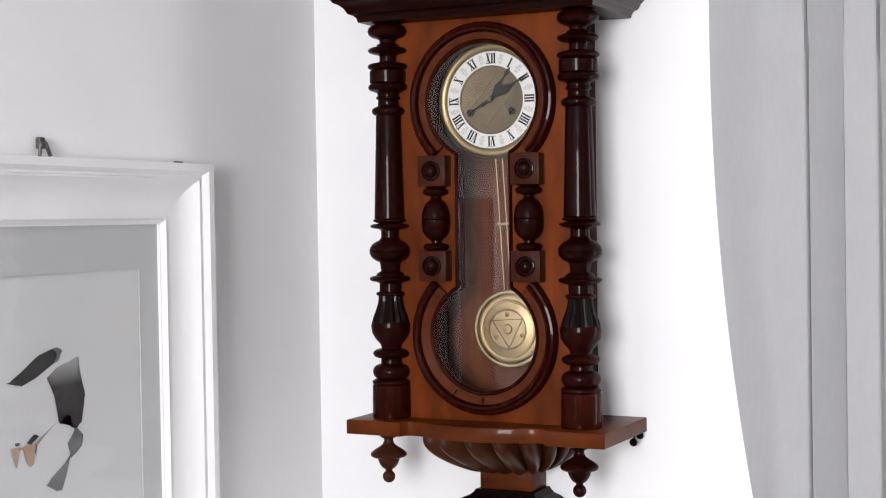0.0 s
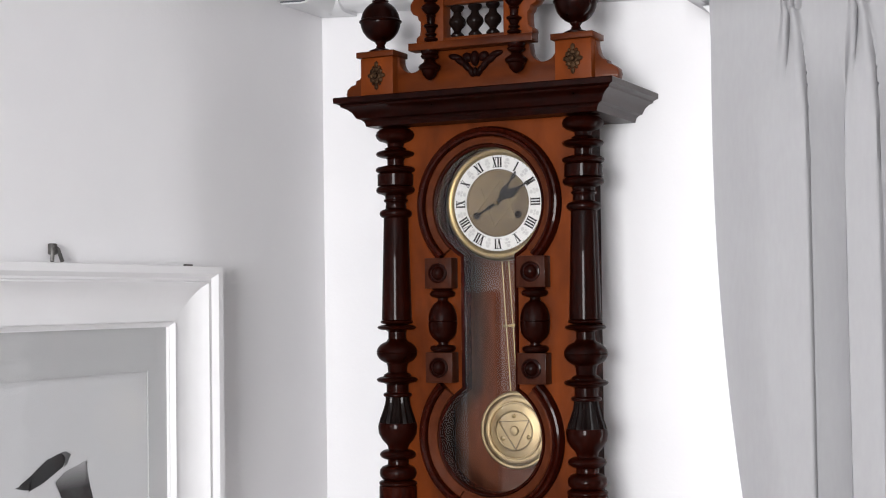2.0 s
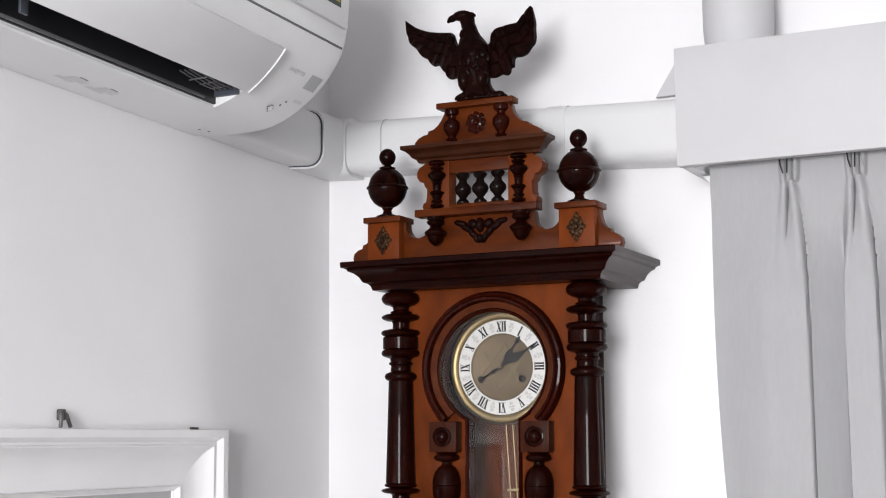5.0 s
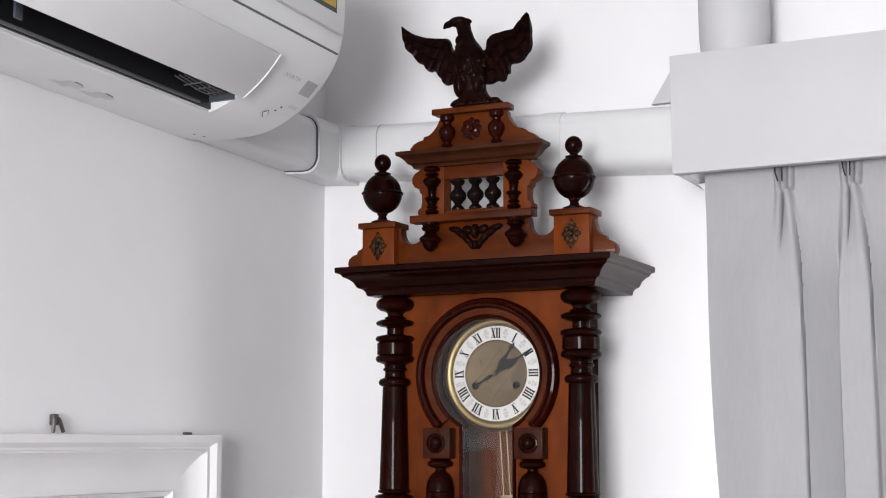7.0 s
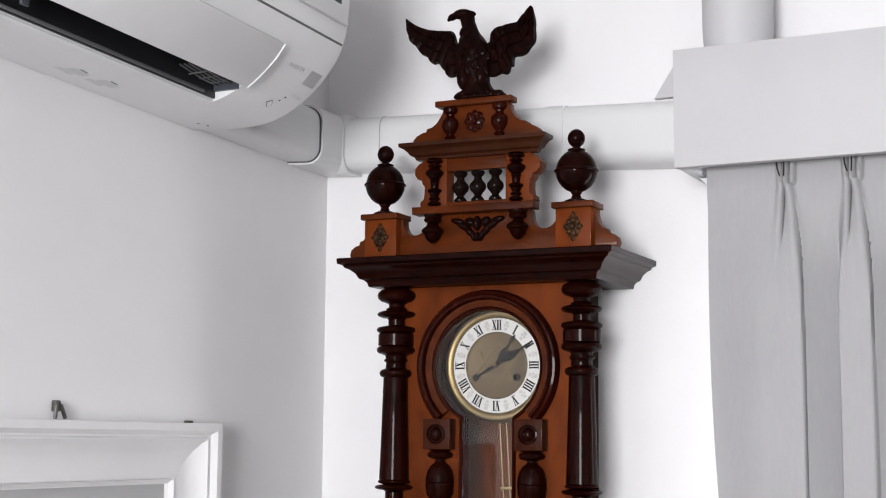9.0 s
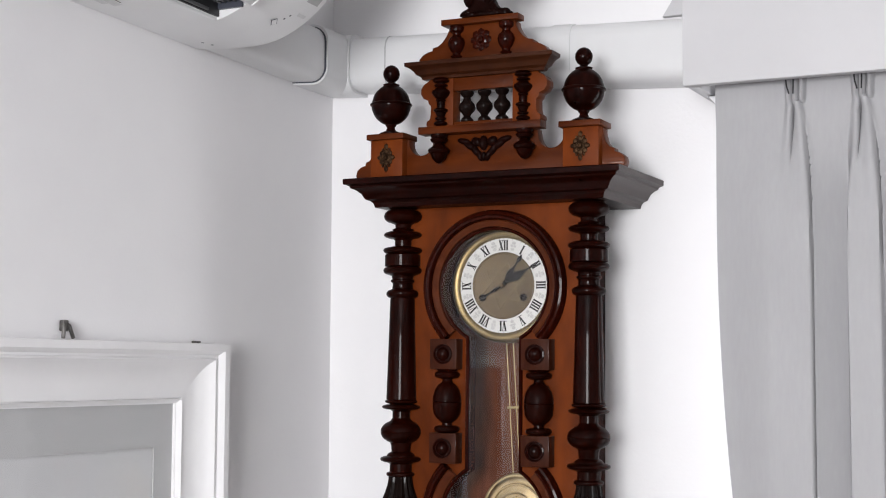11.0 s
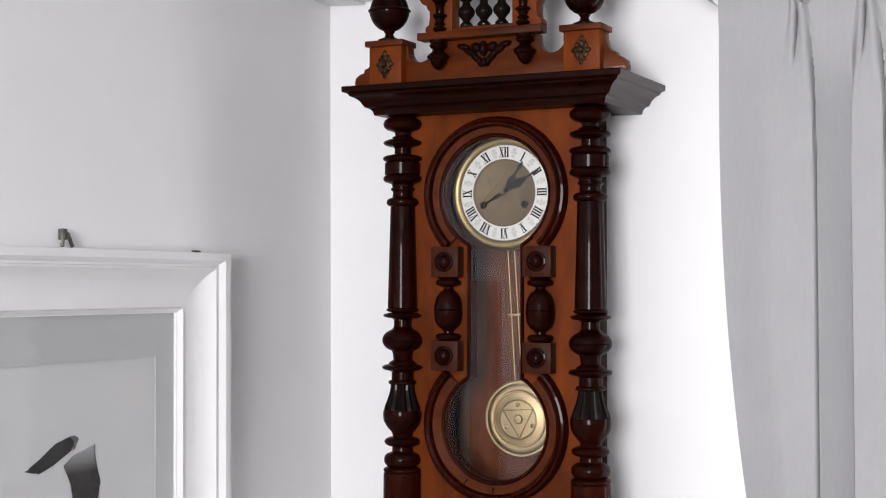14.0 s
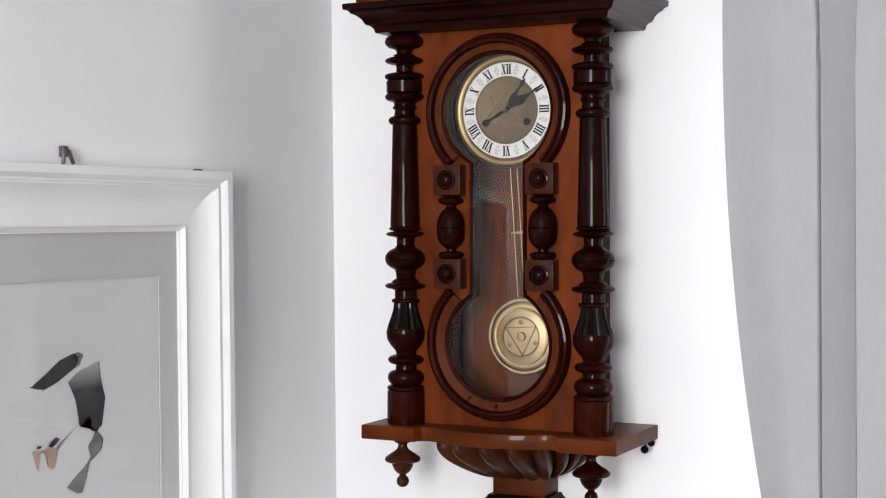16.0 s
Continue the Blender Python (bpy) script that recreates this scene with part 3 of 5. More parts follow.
def member(p0, p1, w0, along_z):
    """One side of the frame: outer lip, step, cove and inner edge, cut on the mitre."""
    prof = [(0, 0.001), (0, 0.038), (0.005, 0.040), (0.125, 0.040), (0.13, 0.0395), (0.195, 0.0315), (0.235, 0.0315), (0.24, 0.0295), (0.25, 0.0295), (0.255, 0.0325), (0.275, 0.0325), (0.34, 0.0255), (0.43, 0.0200), (0.55, 0.0165), (0.68, 0.0152), (0.90, 0.0150), (0.905, 0.0125), (0.915, 0.0125), (0.92, 0.0185), (0.925, 0.0185), (0.985, 0.0115), (1.0, 0.0115), (1.0, 0.001)]
    bm = bmesh.new()
    rings = []
    for end in (0, 1):
        ring = []
        for t, h in prof:
            if along_z:
                y = p0 + (w0 if p0 < -0.8 else -w0) * t
                z = PZ0 + TOP * t if end == 0 else PZ1 - TOP * t
            else:
                z = p0 + (w0 if p0 < 1.4 else -w0) * t
                y = PY0 + SIDE * t if end == 0 else PY1 - SIDE * t
            ring.append(bm.verts.new((XL + h, y, z)))
        rings.append(ring)
    n = len(prof)
    for j in range(n):
        bm.faces.new((rings[0][j], rings[0][(j + 1) % n], rings[1][(j + 1) % n], rings[1][j]))
    bm.faces.new(rings[0])
    bm.faces.new(rings[1][::-1])
    return bm


for p in (PY0, PY1):
    part("frame_side", member(p, None, SIDE, True), M_FRAME, pic, "", 25)
for p in (PZ0, PZ1):
    part("frame_rail", member(p, None, TOP, False), M_FRAME, pic, "", 25)
iy0, iy1, iz0, iz1 = PY0 + SIDE, PY1 - SIDE, PZ0 + TOP, PZ1 - TOP
part("backing", box(XL + 0.001, XL + 0.004, iy0, iy1, iz0, iz1), M_PAPER, pic)
# flat grey strips standing in for the reflection in the picture glass
bm = box(XL + 0.0045, XL + 0.0065, iy0, iy1, iz1 - 0.066, iz1)
box(XL + 0.0045, XL + 0.0065, iy0, iy1, iz0, iz0 + 0.066, bm=bm)
box(XL + 0.0045, XL + 0.0065, iy1 - 0.045, iy1, iz0 + 0.066, iz1 - 0.066, bm=bm)
box(XL + 0.0045, XL + 0.0065, iy0, iy0 + 0.045, iz0 + 0.066, iz1 - 0.066, bm=bm)
part("reflection_band", bm, M_REFLECTED, pic)
part("glass", box(XL + 0.0085, XL + 0.0100, iy0 + 0.0005, iy1 - 0.0005, iz0 + 0.0005, iz1 - 0.0005), M_PICGLASS, pic).visible_shadow = False


def wash(name, outline, mat, layer):
    """A flat patch of ink with a soft, slightly ragged outline of (y, z)."""
    n = len(outline)
    pts = []
    for i in range(n):
        p = [Vector(outline[(i + d) % n]) for d in (-1, 0, 1, 2)]
        for k in range(5):
            t = k / 5
            q = 0.5 * (2 * p[1] + 0.8 * (p[2] - p[0]) * t + (1.6 * p[0] - 4.6 * p[1] + 3.8 * p[2] - 0.8 * p[3]) * t * t + (1.2 * p[1] - 0.8 * p[0] - 1.2 * p[2] + 0.8 * p[3]) * t ** 3)
            pts.append(q + 0.0007 * Vector((noise.noise(Vector((q.x * 260, q.y * 260, layer))), noise.noise(Vector((q.x * 260, q.y * 260, layer + 9))))))
    bm = bmesh.new()
    bm.faces.new([bm.verts.new((XL + 0.0046 + 0.00012 * layer, p.x, p.y)) for p in pts])
    bmesh.ops.triangulate(bm, faces=bm.faces[:])
    return part(name, bm, mat, pic, "", 0)


wash("brush_stroke", [(-0.8065, 1.5036), (-0.784, 1.516), (-0.7512, 1.534), (-0.722, 1.5415), (-0.7120, 1.5360), (-0.7180, 1.524), (-0.7521, 1.5072), (-0.7816, 1.4984)], M_INK, 0)
wash("brush_stroke", [(-0.7205, 1.5415), (-0.7120, 1.5430), (-0.7030, 1.5385), (-0.7090, 1.5260), (-0.7150, 1.5230), (-0.7115, 1.5340)], M_INK_PALE, 1)
wash("brush_stroke", [(-0.7316, 1.5038), (-0.7141, 1.5149), (-0.690, 1.521), (-0.6707, 1.5247), (-0.6628, 1.4952), (-0.6563, 1.4732), (-0.6634, 1.4393), (-0.6738, 1.4274), (-0.6856, 1.4303), (-0.6859, 1.4449), (-0.6968, 1.4476), (-0.7069, 1.4376), (-0.7125, 1.4431), (-0.7192, 1.4751), (-0.7310, 1.4980)], M_INK_BODY, 2)
wash("brush_stroke", [(-0.6778, 1.4279), (-0.6641, 1.4167), (-0.6667, 1.3998), (-0.6857, 1.3893), (-0.6934, 1.4076), (-0.684, 1.4182)], M_INK_PALE, 3)
wash("brush_stroke", [(-0.6908, 1.3896), (-0.6974, 1.3674), (-0.7078, 1.3469), (-0.7194, 1.3463), (-0.7362, 1.3557), (-0.7284, 1.3647), (-0.7029, 1.3801)], M_INK_PALE, 4)
wash("brush_stroke", [(-0.7195, 1.4388), (-0.7454, 1.4216), (-0.7560, 1.4130), (-0.7600, 1.4165), (-0.7548, 1.4204)], M_INK_MAUVE, 5)
wash("brush_stroke", [(-0.7588, 1.4145), (-0.7600, 1.4080), (-0.7631, 1.391), (-0.7706, 1.3878), (-0.7776, 1.3945), (-0.7826, 1.4112), (-0.7916, 1.4101), (-0.7951, 1.391), (-0.7986, 1.3915), (-0.8064, 1.4153), (-0.7900, 1.4155), (-0.7733, 1.4175)], M_OCHRE, 6)
wash("brush_stroke", [(-0.775, 1.4203), (-0.7619, 1.4291), (-0.7535, 1.4254), (-0.7678, 1.4177)], M_INK, 7)
wash("brush_stroke", [(-0.7984, 1.4226), (-0.7905, 1.422), (-0.7921, 1.4187), (-0.7985, 1.4191)], M_INK, 8)
hang = bmesh.new()
joined(hang, tube([(XL + 0.012, -0.746, 1.8065), (XL + 0.010, -0.742, 1.824), (XL + 0.008, -0.737, 1.828), (XL + 0.010, -0.732, 1.824), (XL + 0.012, -0.725, 1.8065)], 0.0028, 8))
joined(hang, box(XL + 0.001, XL + 0.010, -0.743, -0.732, 1.816, 1.832, 0.002))
part("hanger", hang, M_STEEL, pic, "worn steel hanging loop")
part("hanger_tip", box(XL + 0.004, XL + 0.009, -0.437, -0.417, PZ1 + 0.0003, PZ1 + 0.0045, 0.0015), M_STEEL, pic, "worn steel tip of a second hanger")

# ---- door in the side wall, behind the viewer's shoulder ----
door = tagged(new("door_1"), "brown wooden cupboard door with a white architrave", "door", kind="structure")
part("leaf", box(XL - 0.035, XL + 0.006, DOOR[0] + 0.002, DOOR[1] - 0.002, ZF + 0.005, DOOR[2] - 0.004, 0.002), M_DOOR, door)
bm = box(XL, XL + 0.018, DOOR[1], DOOR[1] + 0.06, ZF, DOOR[2] + 0.035, 0.003)
box(XL, XL + 0.018, DOOR[0] - 0.06, DOOR[0], ZF, DOOR[2] + 0.035, 0.003, bm=bm)
box(XL, XL + 0.018, DOOR[0], DOOR[1], DOOR[2], DOOR[2] + 0.035, 0.003, bm=bm)
part("architrave", bm, M_FRAME, door)
part("handle", tube([(XL - 0.015, -1.60, 0.83), (XL + 0.03, -1.60, 0.83), (XL + 0.03, -1.68, 0.83)], 0.008, 10), M_STEEL, door)

# wide window behind the viewer
win2 = tagged(new("window_2"), "wide white framed window", "window", kind="structure")
bm = box(-0.07, 1.83, YF - 0.10, YF - 0.05, 0.65, 0.71)
box(-0.07, 1.83, YF - 0.10, YF - 0.05, 2.44, 2.50, bm=bm)
for x in (-0.07, 0.85, 1.77):
    box(x, x + 0.06, YF - 0.098, YF - 0.052, 0.71, 2.44, bm=bm)
part("window_frame", bm, M_FRAME, win2)
part("pane", box(-0.01, 1.77, YF - 0.077, YF - 0.073, 0.71, 2.44), M_PICGLASS, win2).visible_shadow = False

# ---- the wall clock ----
M_BLOCK = material("brown_stained_block", (0.056, 0.0145, 0.0065), 0.40, scale=30, colour2=(0.022, 0.0055, 0.0026), stretch=(4, 4, 0.8), coat=0.06, bump=0.05, spec=0.06)
clock = thing("wall_clock", (0, 0, 1.9), "tall carved walnut pendulum clock with turned columns, hung on the wall", "wall clock")


def to_front(bm, x, y, z):
    """Turns a body turned about z so that it faces the room, at the given place."""
    bmesh.ops.transform(bm, matrix=Matrix.Translation((x, y, z)) @ Matrix.Rotation(radians(90), 4, "X"), verts=bm.verts)
    return bm


# case and door
part("case_side", box(-0.142, -0.128, -0.121, -0.002, 1.384, 2.036, 0.001), M_RED, clock)
part("case_side", box(0.128, 0.142, -0.121, -0.002, 1.384, 2.036, 0.001), M_RED, clock)
part("case_back", box(-0.1275, 0.1275, -0.012, -0.002, 1.384, 2.036), M_CASE_BACK, clock, "dark case back")
UP, LOW, RO, RU, NECK = 1.901, 1.522, 0.0905, 0.0945, 0.046
a_n, a_u = math.degrees(math.acos(NECK / RO)), math.degrees(math.acos(NECK / RU))
keyhole = arc(0, UP, RU, -a_u, 180 + a_u, 56) + arc(0, LOW, RO, 180 - a_n, 360 + a_n, 56)
bm = bmesh.new()
outer = [(-0.158, 1.384), (0.158, 1.384), (0.158, 2.036), (-0.158, 2.036)]
es = []
for loop in (outer, keyhole):
    vs = [bm.verts.new((x, -0.142, z)) for x, z in loop]
    es += [bm.edges.new((vs[i], vs[(i + 1) % len(vs)])) for i in range(len(vs))]
bmesh.ops.triangle_fill(bm, use_beauty=True, use_dissolve=False, edges=es)
r = bmesh.ops.extrude_face_region(bm, geom=bm.faces[:])
bmesh.ops.translate(bm, vec=(0, 0.020, 0), verts=[v for v in r["geom"] if isinstance(v, bmesh.types.BMVert)])
door_panel = part("door_panel", bm, M_HONEY, clock, "honey-coloured walnut door panel", 30)
lip = [(-0.0015, -0.119), (-0.001, -0.145), (0.001, -0.1475), (0.003, -0.148), (0.0045, -0.1455), (0.0045, -0.119)]
part("glazing_bead", swept(keyhole, lip, closed=True), M_RED, door_panel)
inner = [(0.0048, -0.1425), (0.0055, -0.1475), (0.0085, -0.1495), (0.0175, -0.1545), (0.0195, -0.1535), (0.0200, -0.1425)]
outerm = [(0.0205, -0.1422), (0.0207, -0.156), (0.0225, -0.1605), (0.0260, -0.1610), (0.0282, -0.1570), (0.0300, -0.1582), (0.0335, -0.1570), (0.0362, -0.1525), (0.0372, -0.1422)]
for c, a0, a1 in ((UP, -46, 226), (LOW, 134, 406)):
    path = arc(0, c, RO, a0, a1, 72)
    part("inner_moulding", swept(path, inner if c == LOW else [(max(o, 0.0088 + 0.1 * (o - 0.0048)), h) for o, h in inner]), M_RING, door_panel, "brown inner moulding ring")
    part("outer_moulding", swept(path, outerm), M_RED, door_panel, "dark polished outer moulding ring")
for turn in (-90, -118):      # joints of the lower ring
    joint = box(RO + 0.0086, RO + 0.0186, -0.1552, -0.1480, -0.0006, 0.0006)
    bmesh.ops.transform(joint, matrix=Matrix.Translation((0, 0, LOW)) @ Matrix.Rotation(radians(-turn), 4, "Y"), verts=joint.verts)
    part("ring_joint", joint, M_DARK, door_panel)
pane = bmesh.new()
pane.faces.new([pane.verts.new((x * 1.02, -0.1375 + 0.105 * x, z)) for x, z in keyhole])  # set a little askew
r = bmesh.ops.extrude_face_region(pane, geom=pane.faces[:])
bmesh.ops.translate(pane, vec=(0, 0.002, 0), verts=[v for v in r["geom"] if isinstance(v, bmesh.types.BMVert)])
glass_ob = part("door_glass", pane, M_CLEAR, clock, "old reflective keyhole-shaped glass", 0)
glass_ob.visible_shadow = False
glass_ob.data.materials.append(M_GLASS)
for f in glass_ob.data.polygons:
    f.material_index = 1 if f.normal.y < -0.9 else 0

# blocks with bosses and the half spindles between them
boss = [(0.0, 0.0165), (0.003, 0.0165), (0.0035, 0.0145), (0.002, 0.0135), (0.002, 0.0115), (0.0045, 0.0105), (0.0075, 0.0085), (0.0095, 0.0055), (0.0105, 0.002), (0.0106, 0.0003)]
half_spindle = [(0.0, 0.019)] + bead(0.006, 0.0215, 0.011, 0.015) + [(0.012, 0.008), (0.016, 0.008), (0.019, 0.012)]
half_spindle += [(0.024, 0.018), (0.032, 0.0225), (0.044, 0.0238), (0.0495, 0.0240), (0.0505, 0.0225), (0.0515, 0.0240), (0.060, 0.0232), (0.070, 0.0205), (0.079, 0.0150), (0.082, 0.010)]
half_spindle += [(0.085, 0.008), (0.088, 0.008), (0.089, 0.012)] + bead(0.0955, 0.0215, 0.011, 0.015) + [(0.1045, 0.019)]
for s in (-1, 1):
    for z0, z1 in ((1.765, 1.815), (1.611, 1.6605)):
        part("door_block", box(s * 0.082 - 0.0245, s * 0.082 + 0.0245, -0.167, -0.1423, z0, z1, 0.0012), M_BLOCK, door_panel)
        part("boss", to_front(lathe(boss, 28), s * 0.082, -0.1668, (z0 + z1) / 2), M_DARK, door_panel, "dark turned boss")
    part("half_spindle", lathe(half_spindle, 32, (s * 0.082, -0.150, 1.6606)), M_DARK, door_panel, "dark turned half spindle")

# columns
K, KR = 0.000929, 0.00092


def turned(steps):
    """A column profile from (depth below the top in thousandths, half width) pairs and beads."""
    prof = []
    for st in steps:
        if len(st) == 2:
            prof.append((2.0355 - (st[0] - 40) * K, st[1] * KR))
        else:
            y0, y1, rr, neck = st
            prof += [(z, q) for z, q in bead(2.0355 - ((y0 + y1) / 2 - 40) * K, rr * KR, (y1 - y0) * K, neck * KR)][::-1]
    return prof[::-1]


BALL = [(444.5 + 22 * math.sin(radians(a)), (36.6 if a == 0 else 37.5) * math.cos(radians(a)) ** 0.85) for a in (-62, -50, -38, -26, -14, -2, 0, 2, 14, 26, 38, 50, 62)]
COL_TOP = [(40, 30), (42, 66, 36, 22), (69, 15), (75, 14), (78, 20), (81, 95, 36, 18), (98, 15), (108, 15), (111, 122, 36.5, 29), (125, 33), (145, 33), (146, 160, 36, 28), (163, 20), (168, 19), (169, 175, 22, 19), (177, 18), (186, 19), (188, 203, 30, 22),
           (205, 22.5), (300, 25), (386, 27.5), (387, 393, 30, 26), (395, 405, 36, 20), (408, 16), (420, 16), *BALL, (469, 18), (480, 17), (484, 24), (488, 499, 38, 26), (502, 20), (516, 20), (517, 524, 26, 23)]
COL_URN = [(524, 22), (530, 22), (540, 24), (552, 28), (562, 32), (570, 34)]
COL_LOW = [(570, 34.5), (578, 36), (590, 34.5), (600, 29), (610, 20), (616, 18), (618, 636, 33.5, 18), (639, 19), (645, 19), (647, 672, 34, 24), (673, 30), (674, 682, 35, 31)]
COL_BASE = [(682, 33), (684, 34.5), (738, 35), (741.5, 34)]
for s in (-1, 1):
    at = (s * 0.1675, -0.150, 0)
    col = part("column", lathe(turned(COL_TOP), 40, at), M_DARK, clock, "dark turned mahogany column")
    part("reeded_urn", lathe(turned(COL_URN + [(570.5, 30)]), 64, at, (16, 0.10, 1.50, 1.59)), M_EBONY, col, "black reeded urn section")
    part("lower_turning", lathe(turned(COL_LOW), 40, at), M_DARK, col)
    part("column_base", lathe(turned(COL_BASE), 40, at), M_RED, col, "red-brown cylindrical column base")

# main cornice
CORNICE = [(-0.03, 2.036), (0.004, 2.036), (0.006, 2.043), (0.010, 2.047), (0.016, 2.049), (0.018, 2.052), (0.021, 2.058), (0.028, 2.064), (0.035, 2.067), (0.036, 2.070), (0.040, 2.072), (0.044, 2.073), (0.0445, 2.081), (0.043, 2.0825), (-0.03, 2.0825)]


def cornice(section, w, d, back, runs):
    """Moulding round three sides of a box, mitred; runs: which of the sides to keep."""
    bm = swept([(-w, back), (-w, -d), (w, -d), (w, back)], section, axis="z")
    m = len(section)
    keep = {r * m + j for r in runs for j in range(m)}
    if 0 in runs:
        keep.add(3 * m)
    if 2 in runs:
        keep.add(3 * m + 1)
    bm.faces.index_update()
    bmesh.ops.delete(bm, geom=[f for f in bm.faces if f.index not in keep], context="FACES")
    return bm


# the right return gets the greyed wood, so its glare is painted on
for f_runs, mat, lab in (((0, 1), M_DARK, "dark moulded cornice"), ((2,), M_GLARE_WOOD, "cornice return with grey glare in its colour")):
    bm = bmesh.new()
    tmp = cornice(CORNICE, 0.20, 0.18, -0.001, f_runs)
    joined(bm, tmp)
    part("cornice_moulding" if mat is M_DARK else "cornice_return", bm, mat, clock, lab, 25)
part("cornice_core", box(-0.169, 0.169, -0.149, -0.001, 2.0365, 2.0815), M_DARK, clock)

# shelf under the columns
def shelf_outline():
    right = [(0.0, -0.2125), (0.025, -0.211), (0.050, -0.206), (0.072, -0.199), (0.088, -0.1915), (0.099, -0.1865), (0.110, -0.1845), (0.119, -0.187), (0.124, -0.193), (0.126, -0.203), (0.2245, -0.203), (0.2245, -0.001)]
    return [(-x, y) for x, y in right[:0:-1]] + right


shelf = part("shelf", slab(shelf_outline(), 1.360, 1.3838, 0.0018), M_HONEY_H, clock, "bow-fronted polished walnut shelf", 30)
drop = [(0.0105 + 0.0105 * math.sin(radians(a)), max(0.0004, 0.0105 * math.cos(radians(a)))) for a in range(-90, 70, 15)]
drop += [(0.0215, 0.0060), (0.0230, 0.0062), (0.0245, 0.0098), (0.030, 0.0145), (0.036, 0.0172), (0.041, 0.0185), (0.0422, 0.0172), (0.0428, 0.0255), (0.0445, 0.0290), (0.0475, 0.0302), (0.0505, 0.0290), (0.055, 0.0235), (0.060, 0.0155), (0.064, 0.0100), (0.069, 0.0076), (0.074, 0.0080), (0.0755, 0.0125), (0.0785, 0.0150), (0.0835, 0.0170)]
part("drop_finial", lathe(drop, 36, (-0.168, -0.163, 1.2765)), M_BRACKET, clock, "red-brown turned drop finial")
part("drop_finial", lathe(drop, 36, (0.168, -0.163, 1.2765)), M_DARK, clock, "dark turned drop finial")


def gadrooned(z0, z1, rows, n):
    """A fluted bracket: a squarish half bowl with leaning lobes."""
    fine = []
    for i in range(801):
        th = math.pi * i / 800
        c, s = math.cos(th), math.sin(th)
        fine.append(Vector((math.copysign(abs(c) ** 0.5, c), -abs(s) ** 0.5 * 1.6)))
    run = [0.0]
    for p, q in zip(fine, fine[1:]):
        run.append(run[-1] + (q - p).length)
    plan = []
    j = 0
    for i in range(n + 1):
        d = run[-1] * i / n
        while j < 799 and run[j + 1] < d:
            j += 1
        plan.append(fine[j].lerp(fine[j + 1], (d - run[j]) / max(1e-9, run[j + 1] - run[j])))
    bm = bmesh.new()
    rings = []
    for j in range(rows + 1):
        t = j / rows
        z = z0 + (z1 - z0) * t
        g = math.sin(min(1.0, t * 1.12) * math.pi / 2) ** 0.75
        a, b = 0.058 + 0.064 * g, (0.085 + 0.115 * g) / 1.6
        ring = []
        for i, p in enumerate(plan):
            u = (11 * i / n + 0.5 * (1 - t) ** 1.3) % 1.0
            lobe = math.sin(math.pi * u ** 1.5) ** 0.6      # each lobe falls steeply to its neighbour
            k = 1 - 0.23 * (1 - lobe) * (0.7 + 0.3 * math.sin(t * math.pi))
            ring.append(bm.verts.new((a * k * p.x, min(-0.001, b * k * p.y), z - 0.007 * lobe * (1 - t) ** 3)))
        rings.append(ring)
    for lo, hi in zip(rings, rings[1:]):
        for i in range(n):
            bm.faces.new((lo[i], lo[i + 1], hi[i + 1], hi[i]))
        bm.faces.new((lo[n], lo[0], hi[0], hi[n]))
    bm.faces.new(rings[0])
    bm.faces.new(rings[-1][::-1])
    return bm


part("fluted_bracket", gadrooned(1.296, 1.3597, 26, 330), M_BRACKET, clock, "red-brown fluted bracket under the shelf", 50)
part("bracket_neck", box(-0.047, 0.047, -0.065, -0.001, 1.2585, 1.2958, 0.0015), M_HONEY_H, clock)
foot = [(0.0, 1.2315), (0.034, 1.2315), (0.034, 1.2385), (0.026, 1.2445), (0.014, 1.2485), (0.008, 1.2545), (0.006, 1.2583), (0.0, 1.2583)]
part("bracket_foot", swept([(-0.047, -0.001), (-0.047, -0.065), (0.047, -0.065), (0.047, -0.001)], foot, axis="z"), M_EBONY, clock, "black moulded foot", 25)
part("foot_core", box(-0.0465, 0.0465, -0.0645, -0.001, 1.2320, 1.2580), M_EBONY, clock)
bm = tube([(0.205, -0.010, 1.3595), (0.209, -0.018, 1.352), (0.211, -0.030, 1.350)], 0.0015, 6)
joined(bm, ball((0.212, -0.032, 1.346), 0.0068))
joined(bm, ball((0.216, -0.010, 1.354), 0.0062))
part("bell_pull", bm, M_EBONY, clock, "small dark beads on a wire")

# dial
DX, DY, DZ = 0.0040, -0.116, 1.9045
dial = part("dial_plate", to_front(lathe([(-0.010, 0.081), (0.0, 0.081)], 72), DX, DY, DZ), M_ENAMEL, clock, "white enamel chapter ring with black roman numerals")
bezel = [(-0.026, 0.0850), (-0.026, 0.0945), (-0.006, 0.0945), (0.0, 0.0938), (0.0035, 0.0920), (0.0055, 0.0890), (0.0055, 0.0855), (0.0045, 0.0830), (0.003, 0.0805), (0.0012, 0.0790), (-0.005, 0.0790)]
bm = lathe(bezel[::-1], 96)
part("bezel", to_front(bm, DX, DY, DZ), M_BEZEL, dial, "brass dial bezel")
part("movement", to_front(lathe([(-0.045, 0.060), (-0.0105, 0.060)], 48), DX, DY, DZ), M_BRASS_DULL, clock)
part("dial_centre", to_front(lathe([(-0.0005, 0.0535), (0.0006, 0.0535), (0.0006, 0.051), (0.0002, 0.050), (0.0002, 0.001)], 72), DX, DY - 0.0006, DZ), M_BRASS_DULL, dial, "dull brass engraved dial centre")
